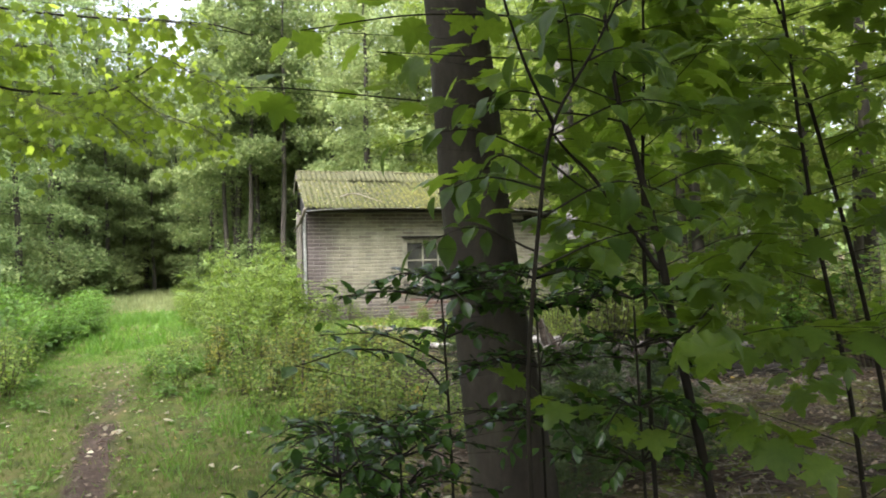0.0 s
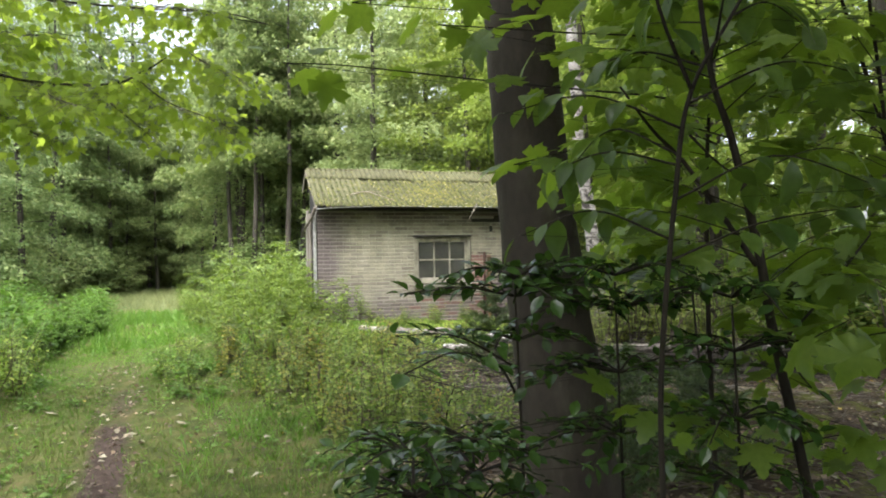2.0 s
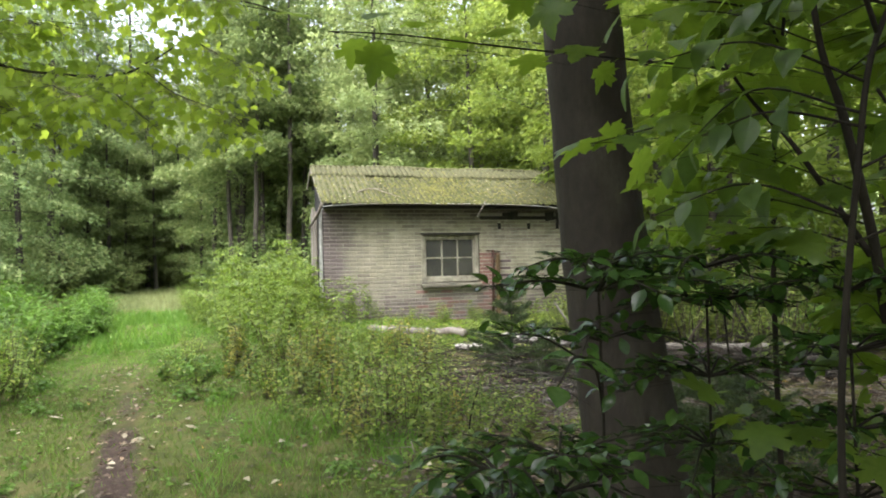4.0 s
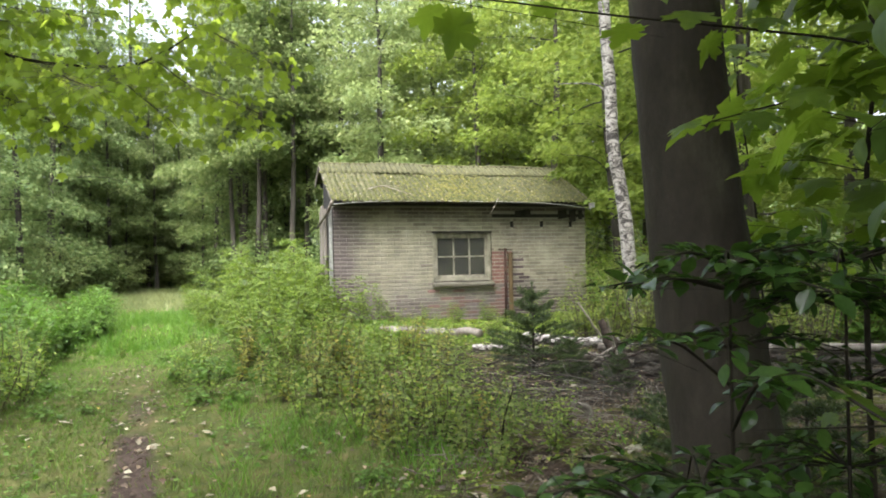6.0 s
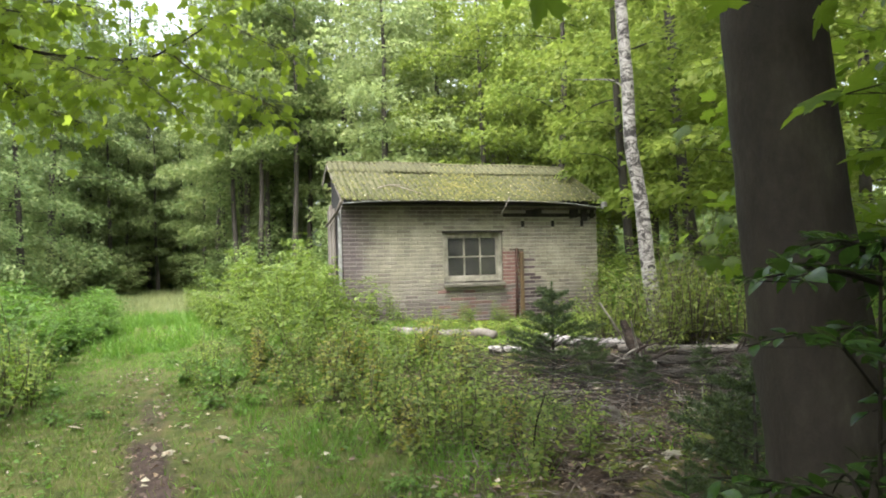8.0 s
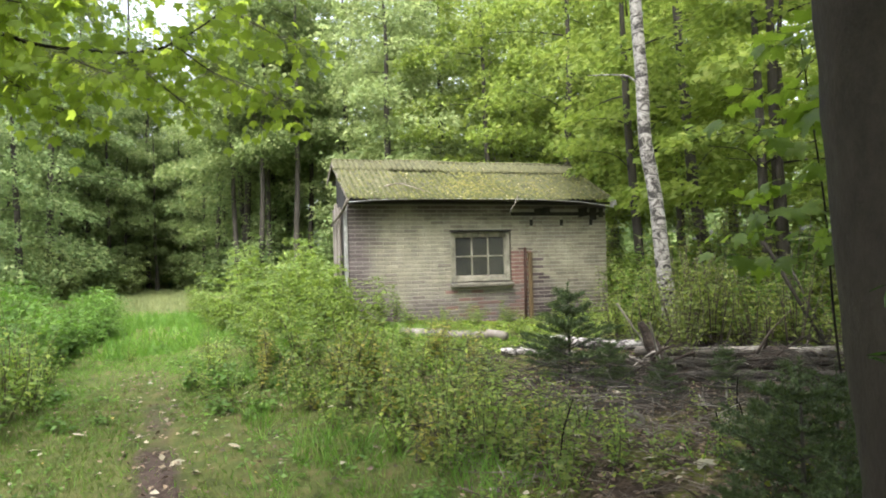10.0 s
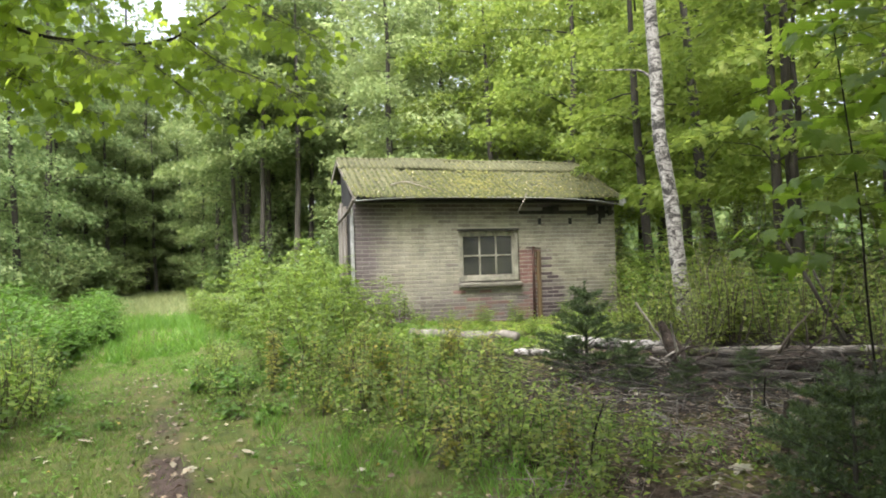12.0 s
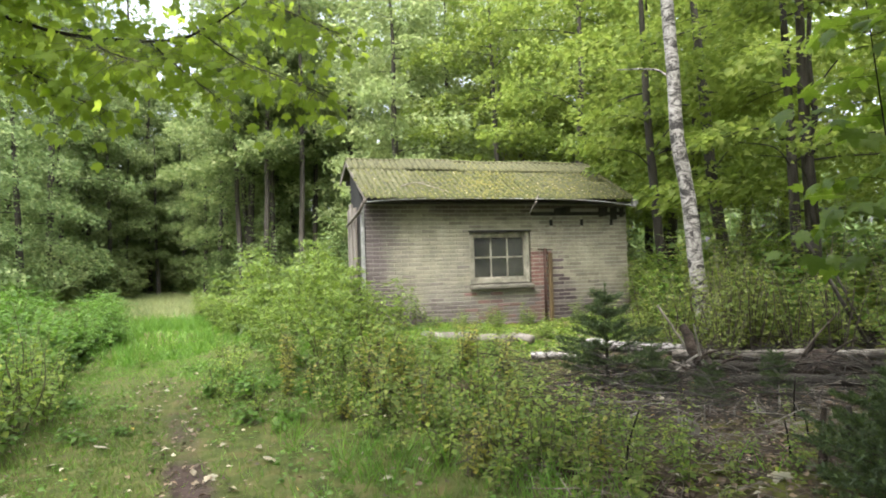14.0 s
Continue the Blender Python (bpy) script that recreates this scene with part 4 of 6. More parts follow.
def add_crown(t, seed, height, base, radius, boughs, leaves, size, mat, at, **kw):
    c, wood = crown_mesh(seed, height, base, radius, boughs, leaves, size, mat, **kw)
    put("crown", c, t, at=Matrix.Translation(at))
    if wood:
        tagged(put("limbs", mesh_of("limbs", *join(wood), M["bark_dark"]), t, at=Matrix.Translation(at)), kind="stuff")


birch = bare_tree("birch_tree", "white birch with black-marked bark leaning beside the hut", [(4.62, 8.33, 0.1), (4.48, 8.35, 1.1), (4.40, 8.36, 2.0), (4.29, 8.38, 2.7), (4.27, 8.38, 3.4), (4.21, 8.38, 4.4), (4.15, 8.4, 6.5), (4.3, 8.5, 9.0)],
                  [0.11, 0.09, 0.085, 0.08, 0.077, 0.073, 0.06, 0.03], M["birch"], [([(4.27, 8.38, 3.4), (4.1, 8.5, 3.55), (3.7, 8.7, 3.58)], [0.02, 0.006])], 14, 6)
add_crown(birch, 51, 10.0, 5.0, 2.2, 26, 200, 0.08, M["leaf_pale"], (4.2, 8.4, 0))

far_birch = bare_tree("birch_tree", "distant pale birch trunk behind the hut", [(7.25, 19.9, 0.1), (7.2, 19.85, 2.5), (7.2, 19.84, 4.9), (7.1, 19.8, 8.0)], [0.13, 0.11, 0.1, 0.06], M["birch"], (), 10)
SLIM = [
    ([(6.45, 11.5, 0.2), (6.385, 11.51, 1.04), (6.26, 11.52, 2.82), (6.18, 11.52, 4.3), (6.1, 11.5, 7.5)], 0.085),
    ([(8.55, 12.2, 0.1), (8.43, 12.2, 0.97), (8.18, 12.25, 2.62), (8.04, 12.27, 4.6), (7.7, 12.3, 8.5)], 0.125),
    ([(6.74, 8.97, 0.1), (6.70, 8.97, 1.2), (6.665, 8.97, 2.47), (6.63, 8.96, 3.66), (6.5, 8.95, 7.5)], 0.075),
    ([(6.97, 8.9, 0.1), (6.93, 8.9, 1.2), (6.886, 8.9, 2.3), (6.827, 8.89, 3.65), (6.8, 8.87, 8.0)], 0.095),
    ([(6.88, 8.83, 1.6), (6.823, 8.85, 2.69), (6.94, 8.81, 3.24), (6.872, 8.81, 4.19), (7.1, 8.75, 6.5)], 0.045),
    ([(10.2, 10.0, 0.1), (10.2, 10.0, 1.5), (10.25, 10.0, 3.0), (10.3, 10.0, 5.0), (10.4, 10.0, 8.5)], 0.11),
    ([(9.3, 7.9, 0.1), (9.3, 7.9, 1.5), (9.25, 7.9, 3.0), (9.2, 7.9, 5.0), (9.2, 7.9, 8.5)], 0.10)]
for k, (line, rad) in enumerate(SLIM):
    x, y, z = line[2]
    t = bare_tree("slim_tree", "slim dark-barked woodland tree behind the hut", line, [rad * 1.25, rad, rad * 0.9, rad * 0.75, 0.02], M["bark_dark"],
                  [([(x, y, z + 0.3), (x + 0.4, y - 0.2, z + 0.8), (x + 1.0, y - 0.5, z + 0.9)], [0.014, 0.004]), ([(x, y, z), (x - 0.5, y - 0.2, z + 0.25), (x - 1.1, y - 0.2, z + 0.3)], [0.012, 0.004])], 10, 5, k)
    tagged(t, group="slim trees by the hut")
    if k != 4:
        add_crown(t, 60 + k, 8.5, 1.7 if k > 1 else 2.4, 2.3, 26, 150, 0.13, M["leaf_lime"], (x, y, 0), shelf=0.06, tilt=0.35)

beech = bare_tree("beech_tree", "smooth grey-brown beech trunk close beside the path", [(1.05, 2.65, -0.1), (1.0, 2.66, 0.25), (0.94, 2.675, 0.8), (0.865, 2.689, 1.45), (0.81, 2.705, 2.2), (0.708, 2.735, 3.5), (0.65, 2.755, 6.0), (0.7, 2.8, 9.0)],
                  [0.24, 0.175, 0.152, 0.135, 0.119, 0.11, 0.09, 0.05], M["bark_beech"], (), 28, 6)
add_crown(beech, 71, 11.0, 3.2, 3.8, 48, 260, 0.13, M["leaf_wood"], (0.85, 2.65, 0), droop=0.2)

# ---- foreground saplings ----


def stalked(shape, stalk, bend):
    """A leaf blade on its own stalk; the stalk starts at the origin and the blade hangs from its end."""
    V, F = shape
    c, s = math.cos(bend), math.sin(bend)
    V = np.stack([V[:, 0] * c + V[:, 2] * s + stalk, V[:, 1], V[:, 2] * c - V[:, 0] * s + 0.05], 1)
    w = 0.012
    K = np.array([(0, w, 0), (0, -w, 0), (stalk * 0.5, -w, 0.06), (stalk * 0.5, w, 0.06), (stalk + 0.1 * c, -w, 0.052 - 0.1 * s), (stalk + 0.1 * c, w, 0.052 - 0.1 * s)])
    return join([(V, F), (K, np.array([(0, 1, 2), (0, 2, 3), (3, 2, 4), (3, 4, 5)]))])


MAPLES = [mesh_of("maple_leaf", *stalked(maple_shape(c, k), 0.55, b), M["leaf_maple"]) for k, (c, b) in enumerate(((0.12, 0.3), (0.3, 0.5), (0.5, 0.9), (0.22, 0.7)))]
CHERRY = [mesh_of("cherry_leaf", *stalked(oval_shape(c, k), 0.2, b), M["leaf_cherry"]) for k, (c, b) in enumerate(((0.25, 0.5), (0.5, 0.8), (0.4, 0.3)))]
GLOSSY = [mesh_of("glossy_leaf", *stalked(oval_shape(c, k), 0.18, b), M["leaf_gloss"]) for k, (c, b) in enumerate(((0.1, 0.05), (0.3, 0.3), (0.2, 0.15)))]


def leaf_turn(d, n):
    R = fit_frames(np.array([d], dtype=float), np.array([n], dtype=float))[0]
    return Matrix([list(R[i]) + [0] for i in range(3)] + [[0, 0, 0, 1]])


def leafy_shoot(t, line, radii, count, size, meshes, seed, start=0.25, hang=0.35, parent_bark="bark_stem", name="branch"):
    """A twig with stalked leaves in pairs along it and one at its end."""
    r = np.random.default_rng(seed)
    L = smooth_line(line, 6)
    leaves = []
    for i in range(count):
        s = start + (1 - start) * (i + r.uniform(0.2, 0.8)) / count if i < count - 1 else 1.0
        k = s * (len(L) - 1)
        a = int(min(k, len(L) - 2))
        p = L[a] + (L[a + 1] - L[a]) * (k - a)
        d = L[a + 1] - L[a]
        d = d / np.linalg.norm(d)
        side = np.cross(d, (0, 0, 1.0))
        side /= np.linalg.norm(side) + 1e-6
        w = (1 if i % 2 else -1) * r.uniform(0.5, 1.1) if i < count - 1 else 0.0
        go = d * r.uniform(0.2, 0.8) + side * w + np.array((0, 0, r.normal() * 0.25 + 0.1))
        go /= np.linalg.norm(go)
        tip = go + np.array((0, 0, -hang * r.uniform(-0.2, 0.8))) + r.normal(size=3) * 0.15
        up = np.array((0, 0, 1.0)) + r.normal(size=3) * 0.28 + go * 0.25
        leaves.append((p, tip, up, size * r.uniform(0.65, 1.15)))
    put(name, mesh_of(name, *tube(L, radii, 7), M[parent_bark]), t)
    for q, tip, up, s in leaves:
        put("leaf", meshes[int(r.integers(len(meshes)))], t, at=Matrix.Translation(q) @ leaf_turn(tip, up) @ Matrix.Scale(s, 4))


def sapling(name, label, stem, radii, shoots, size, meshes, seed, count=8, **kw):
    t = thing(name, label, "sapling", "saplings beside the beech")
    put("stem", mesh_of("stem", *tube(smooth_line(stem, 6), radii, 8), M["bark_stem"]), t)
    for k, (line, rad) in enumerate(shoots):
        leafy_shoot(t, line, rad, count, size, meshes, seed * 100 + k, **kw)
    return t


def auto_shoots(stem, n, seed, length, rise, z_from=0.3, aim=None):
    """Side shoots spread round a stem, from a part of its height upward."""
    r = np.random.default_rng(seed)
    L = smooth_line(stem, 8)
    out = []
    for i in range(n):
        s = z_from + (1 - z_from) * (i + r.uniform()) / n
        p = L[int(s * (len(L) - 1))]
        az = i * 2.4 + r.normal() * 0.5 if aim is None else aim + r.normal() * 0.8
        l = length * r.uniform(0.55, 1.2) * (1.15 - 0.4 * s)
        o = np.array((math.cos(az), math.sin(az), 0))
        out.append(([p, p + o * l * 0.5 + (0, 0, rise * l * 0.6), p + o * l + (0, 0, rise * l * 0.6 + r.normal() * 0.05)], [0.0024, 0.0008]))
    return out


stem_a = [(0.55, 1.535, -0.05), (0.523, 1.525, 0.611), (0.513, 1.522, 0.901), (0.513, 1.519, 1.153), (0.539, 1.506, 1.443), (0.568, 1.494, 1.626), (0.66, 1.46, 1.80), (0.78, 1.42, 2.05)]
sapling("cherry_sapling", "young cherry with a thin forked dark stem and drooping oval leaves", stem_a, [0.0055, 0.005, 0.0042, 0.002],
        auto_shoots(stem_a, 13, 5, 0.34, 0.35, 0.5) + [([(0.568, 1.494, 1.63), (0.5, 1.48, 1.75), (0.43, 1.45, 1.92), (0.4, 1.44, 2.05)], [0.0038, 0.0015]), ([(0.56, 1.49, 1.55), (0.66, 1.52, 1.5), (0.8, 1.55, 1.47)], [0.0025, 0.001]),
        ([(0.55, 1.5, 1.5), (0.45, 1.56, 1.53), (0.36, 1.6, 1.5)], [0.0025, 0.001])], 0.068, CHERRY, 1, 9, hang=0.5)
stem_b = [(1.44, 1.94, -0.05), (1.381, 1.954, 0.238), (1.311, 1.97, 0.63), (1.268, 1.981, 0.869), (1.209, 1.995, 1.171), (1.181, 2.001, 1.359), (1.114, 2.016, 1.664), (1.062, 2.032, 1.868), (0.981, 2.016, 2.394)]
sapling("maple_sapling", "young leaning maple with broad yellow-green leaves", stem_b, [0.017, 0.014, 0.0115, 0.005],
        auto_shoots(stem_b, 22, 6, 0.5, 0.3, 0.3) + [([(1.177, 2.005, 1.32), (1.086, 2.03, 1.461), (0.992, 2.057, 1.602), (0.913, 2.079, 1.688), (0.824, 2.095, 1.806)], [0.0085, 0.003]), ([(1.22, 1.99, 1.1), (1.33, 1.95, 1.22), (1.46, 1.9, 1.4)], [0.005, 0.002])], 0.105, MAPLES, 2, 9)
stem_c = [(3.25, 2.9, -0.05), (3.2, 2.92, 0.6), (3.08, 2.96, 1.3), (2.95, 3.0, 1.85), (2.874, 3.025, 2.17), (2.785, 3.05, 2.48), (2.70, 3.07, 2.76), (2.55, 3.1, 3.3)]
sapling("maple_sapling", "tall young maple with dense lobed leaves in shade", stem_c, [0.013, 0.011, 0.009, 0.005],
        auto_shoots(stem_c, 36, 7, 0.9, 0.2, 0.15), 0.12, MAPLES, 3, 11)
stem_d = [(1.75, 2.85, -0.05), (1.72, 2.85, 0.8), (1.68, 2.8, 1.6), (1.6, 2.65, 2.15), (1.5, 2.5, 2.7)]
sapling("maple_sapling", "maple sapling with long branches reaching across the beech", stem_d, [0.012, 0.010, 0.007, 0.004],
        auto_shoots(stem_d, 26, 8, 0.65, 0.25, 0.35) + [([(1.62, 2.68, 1.9), (1.2, 2.4, 1.87), (0.85, 2.4, 1.88), (0.5, 2.5, 1.92), (0.18, 2.56, 1.95), (-0.02, 2.58, 1.95)], [0.0045, 0.0015]), ([(1.62, 2.66, 1.78), (1.2, 2.35, 1.75), (0.88, 2.3, 1.69), (0.6, 2.3, 1.62)], [0.0045, 0.0015]),
        ([(1.55, 2.6, 2.2), (1.1, 2.4, 2.2), (0.6, 2.45, 2.2), (0.2, 2.62, 2.17)], [0.0055, 0.002]), ([(1.6, 2.66, 2.05), (1.2, 2.37, 2.05), (0.8, 2.36, 2.04), (0.42, 2.42, 2.05)], [0.0045, 0.0015])], 0.115, MAPLES, 4, 13)
stem_e = [(2.3, 2.25, -0.05), (2.25, 2.3, 0.8), (2.15, 2.35, 1.5), (2.05, 2.35, 2.2), (1.95, 2.35, 2.9)]
sapling("maple_sapling", "young maple in the shade of the wood", stem_e, [0.010, 0.008, 0.004], auto_shoots(stem_e, 38, 9, 0.75, 0.2, 0.12), 0.105, MAPLES, 5, 10)

stem_f = [(3.5, 5.05, -0.05), (3.45, 5.1, 0.8), (3.4, 5.1, 1.6), (3.3, 5.1, 2.3), (3.2, 5.1, 3.0)]
sapling("maple_sapling", "bright young maple at the edge of the wood", stem_f, [0.009, 0.008, 0.006, 0.003], auto_shoots(stem_f, 20, 14, 0.85, 0.15, 0.35), 0.15, MAPLES, 9, 9)

# low glossy saplings in front of the beech, in flat tiers
def tiered(stem, tiers, seed, size, count, extra=()):
    r = np.random.default_rng(seed)
    out = []
    for (x, y, z), far, k in tiers:
        for i in range(k):
            az = 2.399 * i + z * 9 + r.normal() * 0.2
            o = np.array((math.cos(az), 0.75 * math.sin(az), 0))
            p = np.array((x, y, z))
            l = far * r.uniform(0.6, 1.15)
            out.append(([p, p + o * l * 0.5 + (0, 0, 0.03), p + o * l + (0, 0, r.normal() * 0.025)], [0.004, 0.0015]))
    sapling("cherry_sapling", "low dark sapling with glossy pointed leaves", stem, [0.006, 0.005, 0.003], out + list(extra), size, GLOSSY, seed, count, hang=0.12)


tiered([(0.62, 2.3, -0.05), (0.6, 2.27, 0.5), (0.58, 2.24, 0.9), (0.55, 2.2, 1.3)], [((0.55, 2.2, 1.3), 0.2, 8), ((0.555, 2.205, 1.25), 0.32, 9), ((0.565, 2.22, 1.13), 0.3, 5)], 6, 0.05, 14,
       [([(0.58, 2.24, 0.95), (0.42, 2.0, 1.1), (0.22, 1.72, 1.18), (0.06, 1.48, 1.19)], [0.004, 0.0012]), ([(0.57, 2.23, 1.05), (0.36, 2.12, 1.16), (0.16, 1.95, 1.19)], [0.0035, 0.0012])])
tiered([(0.26, 2.02, -0.05), (0.23, 2.0, 0.5), (0.2, 1.98, 0.91)], [((0.2, 1.98, 0.92), 0.22, 9), ((0.21, 1.985, 0.83), 0.24, 9), ((0.22, 1.99, 0.72), 0.24, 8)], 12, 0.046, 12)
tiered([(0.42, 2.16, -0.05), (0.41, 2.14, 0.4), (0.39, 2.11, 0.89)], [((0.39, 2.11, 0.9), 0.26, 10), ((0.395, 2.12, 0.82), 0.28, 10), ((0.4, 2.13, 0.72), 0.28, 9), ((0.405, 2.135, 0.6), 0.26, 7)], 13, 0.047, 12)
tiered([(0.92, 2.26, -0.05), (0.9, 2.24, 0.5), (0.86, 2.2, 1.28)], [((0.86, 2.2, 1.3), 0.3, 10), ((0.865, 2.205, 1.2), 0.32, 11), ((0.88, 2.22, 1.02), 0.34, 11), ((0.89, 2.23, 0.84), 0.32, 10)], 7, 0.048, 14)
tiered([(1.12, 2.0, -0.05), (1.1, 1.99, 0.5), (1.06, 1.97, 1.22)], [((1.06, 1.97, 1.24), 0.28, 9), ((1.065, 1.975, 1.1), 0.28, 8), ((1.07, 1.98, 0.92), 0.26, 8), ((1.08, 1.985, 0.76), 0.26, 7)], 8, 0.05, 13)

# ---- overhanging maple on the far side of the path ----


def overhead_maple():
    t = bare_tree("maple_tree", "maple whose leafy bough hangs over the path", [(-4.6, 6.3, -0.1), (-4.55, 6.3, 1.5), (-4.5, 6.4, 3.2), (-4.6, 6.5, 5.5), (-4.5, 6.5, 8.0)], [0.2, 0.16, 0.14, 0.1, 0.04], M["bark_dark"], (), 12)
    add_crown(t, 81, 9.0, 5.6, 1.7, 16, 150, 0.12, M["leaf_maple_far"], (-4.8, 6.4, 0))
    r = np.random.default_rng(82)
    tv, tf = maple_shape(0.3, 5)
    boughs = [
        ([(-4.5, 6.4, 3.3), (-3.2, 6.9, 3.2), (-2.28, 7.0, 3.07), (-1.93, 7.0, 2.98), (-1.64, 7.0, 2.955), (-1.33, 7.0, 2.96), (-1.1, 7.0, 3.0), (-0.94, 7.0, 3.09), (-0.77, 7.0, 3.21), (-0.6, 6.95, 3.34)], 0.017),
        ([(-4.5, 6.4, 3.1), (-3.2, 6.8, 3.02), (-2.27, 6.95, 2.82), (-2.06, 6.95, 2.68), (-1.86, 6.95, 2.55), (-1.6, 6.95, 2.44)], 0.008),
        ([(-1.3, 6.93, 2.92), (-1.1, 6.85, 2.72), (-0.85, 6.75, 2.5)], 0.006), ([(-0.95, 6.96, 3.02), (-0.7, 6.8, 2.8), (-0.38, 6.7, 2.66), (-0.15, 6.65, 2.55)], 0.006),
        ([(-4.4, 6.4, 3.8), (-3.0, 6.6, 3.7), (-1.8, 6.6, 3.55), (-0.9, 6.5, 3.5), (-0.2, 6.3, 3.45), (0.15, 6.2, 3.35)], 0.014),
        ([(-1.69, 6.92, 2.93), (-1.55, 6.6, 2.75), (-1.3, 6.4, 2.62)], 0.006), ([(-0.6, 6.8, 3.3), (-0.35, 6.6, 3.1), (-0.05, 6.5, 2.95)], 0.006),
        ([(-2.3, 6.95, 3.02), (-2.2, 7.3, 3.1), (-1.8, 7.6, 3.2)], 0.007), ([(-0.9, 6.5, 3.5), (-0.6, 6.2, 3.42), (-0.3, 5.9, 3.3)], 0.006)]
    boughs += [([(-4.5, 6.4, 3.5), (-3.0, 6.8, 3.42), (-2.2, 6.9, 3.36), (-1.5, 6.9, 3.32)], 0.009), ([(-4.5, 6.4, 3.4), (-3.0, 6.7, 3.2), (-2.3, 6.8, 3.22), (-1.9, 6.75, 3.18)], 0.007)]
    P, D, N, S, stalks = [], [], [], [], []
    for line, rad in boughs:
        L = smooth_line(line, 8)
        vis = L[(L[:, 0] > -3.3) & ((L[:, 2] < 3.25) | (L[:, 0] < -1.2) | (rad < 0.007))]
        n = int(115 * np.linalg.norm(np.diff(vis, axis=0), axis=1).sum() + 34)
        for i in range(n):
            p = vis[int(r.integers(len(vis)))]
            go = r.normal(size=3) * np.array((1, 1, 0.5)) + np.array((0, 0.5, -0.35))
            go /= np.linalg.norm(go)
            q = p + go * r.uniform(0.06, 0.4)
            stalks.append(tube([p, (p + q) / 2 + (0, 0, 0.01), q], [0.0016, 0.0009], 4))
            P.append(q)
            D.append(go * 0.7 + np.array((0, 0, -0.9)) + r.normal(size=3) * 0.35)
            N.append(np.array((0.1, -0.6, 0.8)) + r.normal(size=3) * 0.5)
            S.append(r.uniform(0.055, 0.098))
        put("branch", mesh_of("branch", *tube(L, [rad, rad * 0.35], 7), M["bark_stem"]), t)
    tagged(put("leaf_stalks", mesh_of("leaf_stalks", *join(stalks), M["herb_stem"]), t), kind="stuff")
    V, F = scatter(tv, tf, np.array(P), fit_frames(np.array(D), np.array(N)), np.array(S))
    tagged(put("foliage", mesh_of("foliage", V, F, M["leaf_maple_far"]), t), "lobed bright green maple leaves", kind="stuff")


overhead_maple()

# ---- shrubs, weeds and young spruces ----


def shrub(name, label, seed, height, radius, stems, nodes, size, mat, category="shrub", group="shrubs round the hut", arch=0.35, low=0.15, compound=0, pairs=2, wood_of="herb_stem"):
    """Stems that rise and lean outward, with leaves in whorls at their nodes; compound: leaflets on each leaf's own axis."""
    t = thing(name, label, category, group)
    r = np.random.default_rng(seed)
    P, D, N, S, wood = [], [], [], [], []
    for i in range(stems):
        az, out = r.uniform(0, 6.28), radius * r.uniform(0.1, 1.0)
        h = height * r.uniform(0.3, 1.0) ** 0.8 * (1 - 0.3 * (out / radius) ** 2)
        o = np.array((math.cos(az), math.sin(az), 0))
        wob = r.normal(size=3) * 0.06 * h
        L = smooth_line([o * out * 0.2, o * out * 0.55 + (0, 0, h * 0.55) + wob, o * out + (0, 0, h - arch * out * 0.3)], 5)
        wood.append(tube(L, [0.0025 + 0.004 * height, 0.0015], 4))
        if stems < 12:
            put("stem", mesh_of("stem", *wood[-1], M[wood_of]), t)
        turn = r.uniform(0, 6.28)
        for k in range(nodes):
            s = low + (1 - low) * (k + r.uniform(0, 0.9)) / nodes
            a = s * (len(L) - 1)
            b = min(int(a), len(L) - 2)
            p = L[b] + (L[b + 1] - L[b]) * (a - b)
            turn += 1.57 + r.normal() * 0.3
            sz = size * (1.2 - 0.55 * s) * r.uniform(0.75, 1.2)
            for w in range(pairs):
                th = turn + w * 6.283 / pairs + r.normal() * 0.2
                go = np.array((math.cos(th), math.sin(th), r.uniform(-0.15, 0.45) + 0.5 * (s > 0.85)))
                go /= np.linalg.norm(go)
                up = np.array((0, 0, 1.0)) + r.normal(size=3) * 0.25
                if compound:
                    side = np.cross(up, go)
                    side /= np.linalg.norm(side)
                    ax = sz * 2.0
                    for q in range(compound):
                        f = 0.35 + 0.65 * (q // 2) / max(1, (compound - 1) // 2) if q < compound - 1 else 1.0
                        c = p + go * ax * f + np.array((0, 0, -0.35 * ax * f * f))
                        sg = 0 if q == compound - 1 else (1 if q % 2 else -1)
                        P.append(c)
                        D.append(go * (0.5 if sg else 1) + side * sg + np.array((0, 0, -0.4)))
                        N.append(up + r.normal(size=3) * 0.2)
                        S.append(sz * r.uniform(0.8, 1.1))
                else:
                    P.append(p + go * sz * 0.25)
                    D.append(go + np.array((0, 0, -0.35)))
                    N.append(up)
                    S.append(sz)
    if stems >= 12:
        tagged(put("stems", mesh_of("stems", *join(wood), M[wood_of]), t), kind="stuff")
    V, F = scatter(OVAL_V * np.array((1, 1.25, 1)), OVAL_F, np.array(P), fit_frames(np.array(D), np.array(N)), np.array(S))
    put("foliage", mesh_of("foliage", V, F, mat, False), t)
    return t


def set_at(t, x, y, s=1.0, turn=0.0):
    t.matrix_basis = Matrix.Translation((x, y, gz(x, y))) @ pose(0, 0, 0, 0, 0, turn) @ Matrix.Scale(s, 4)


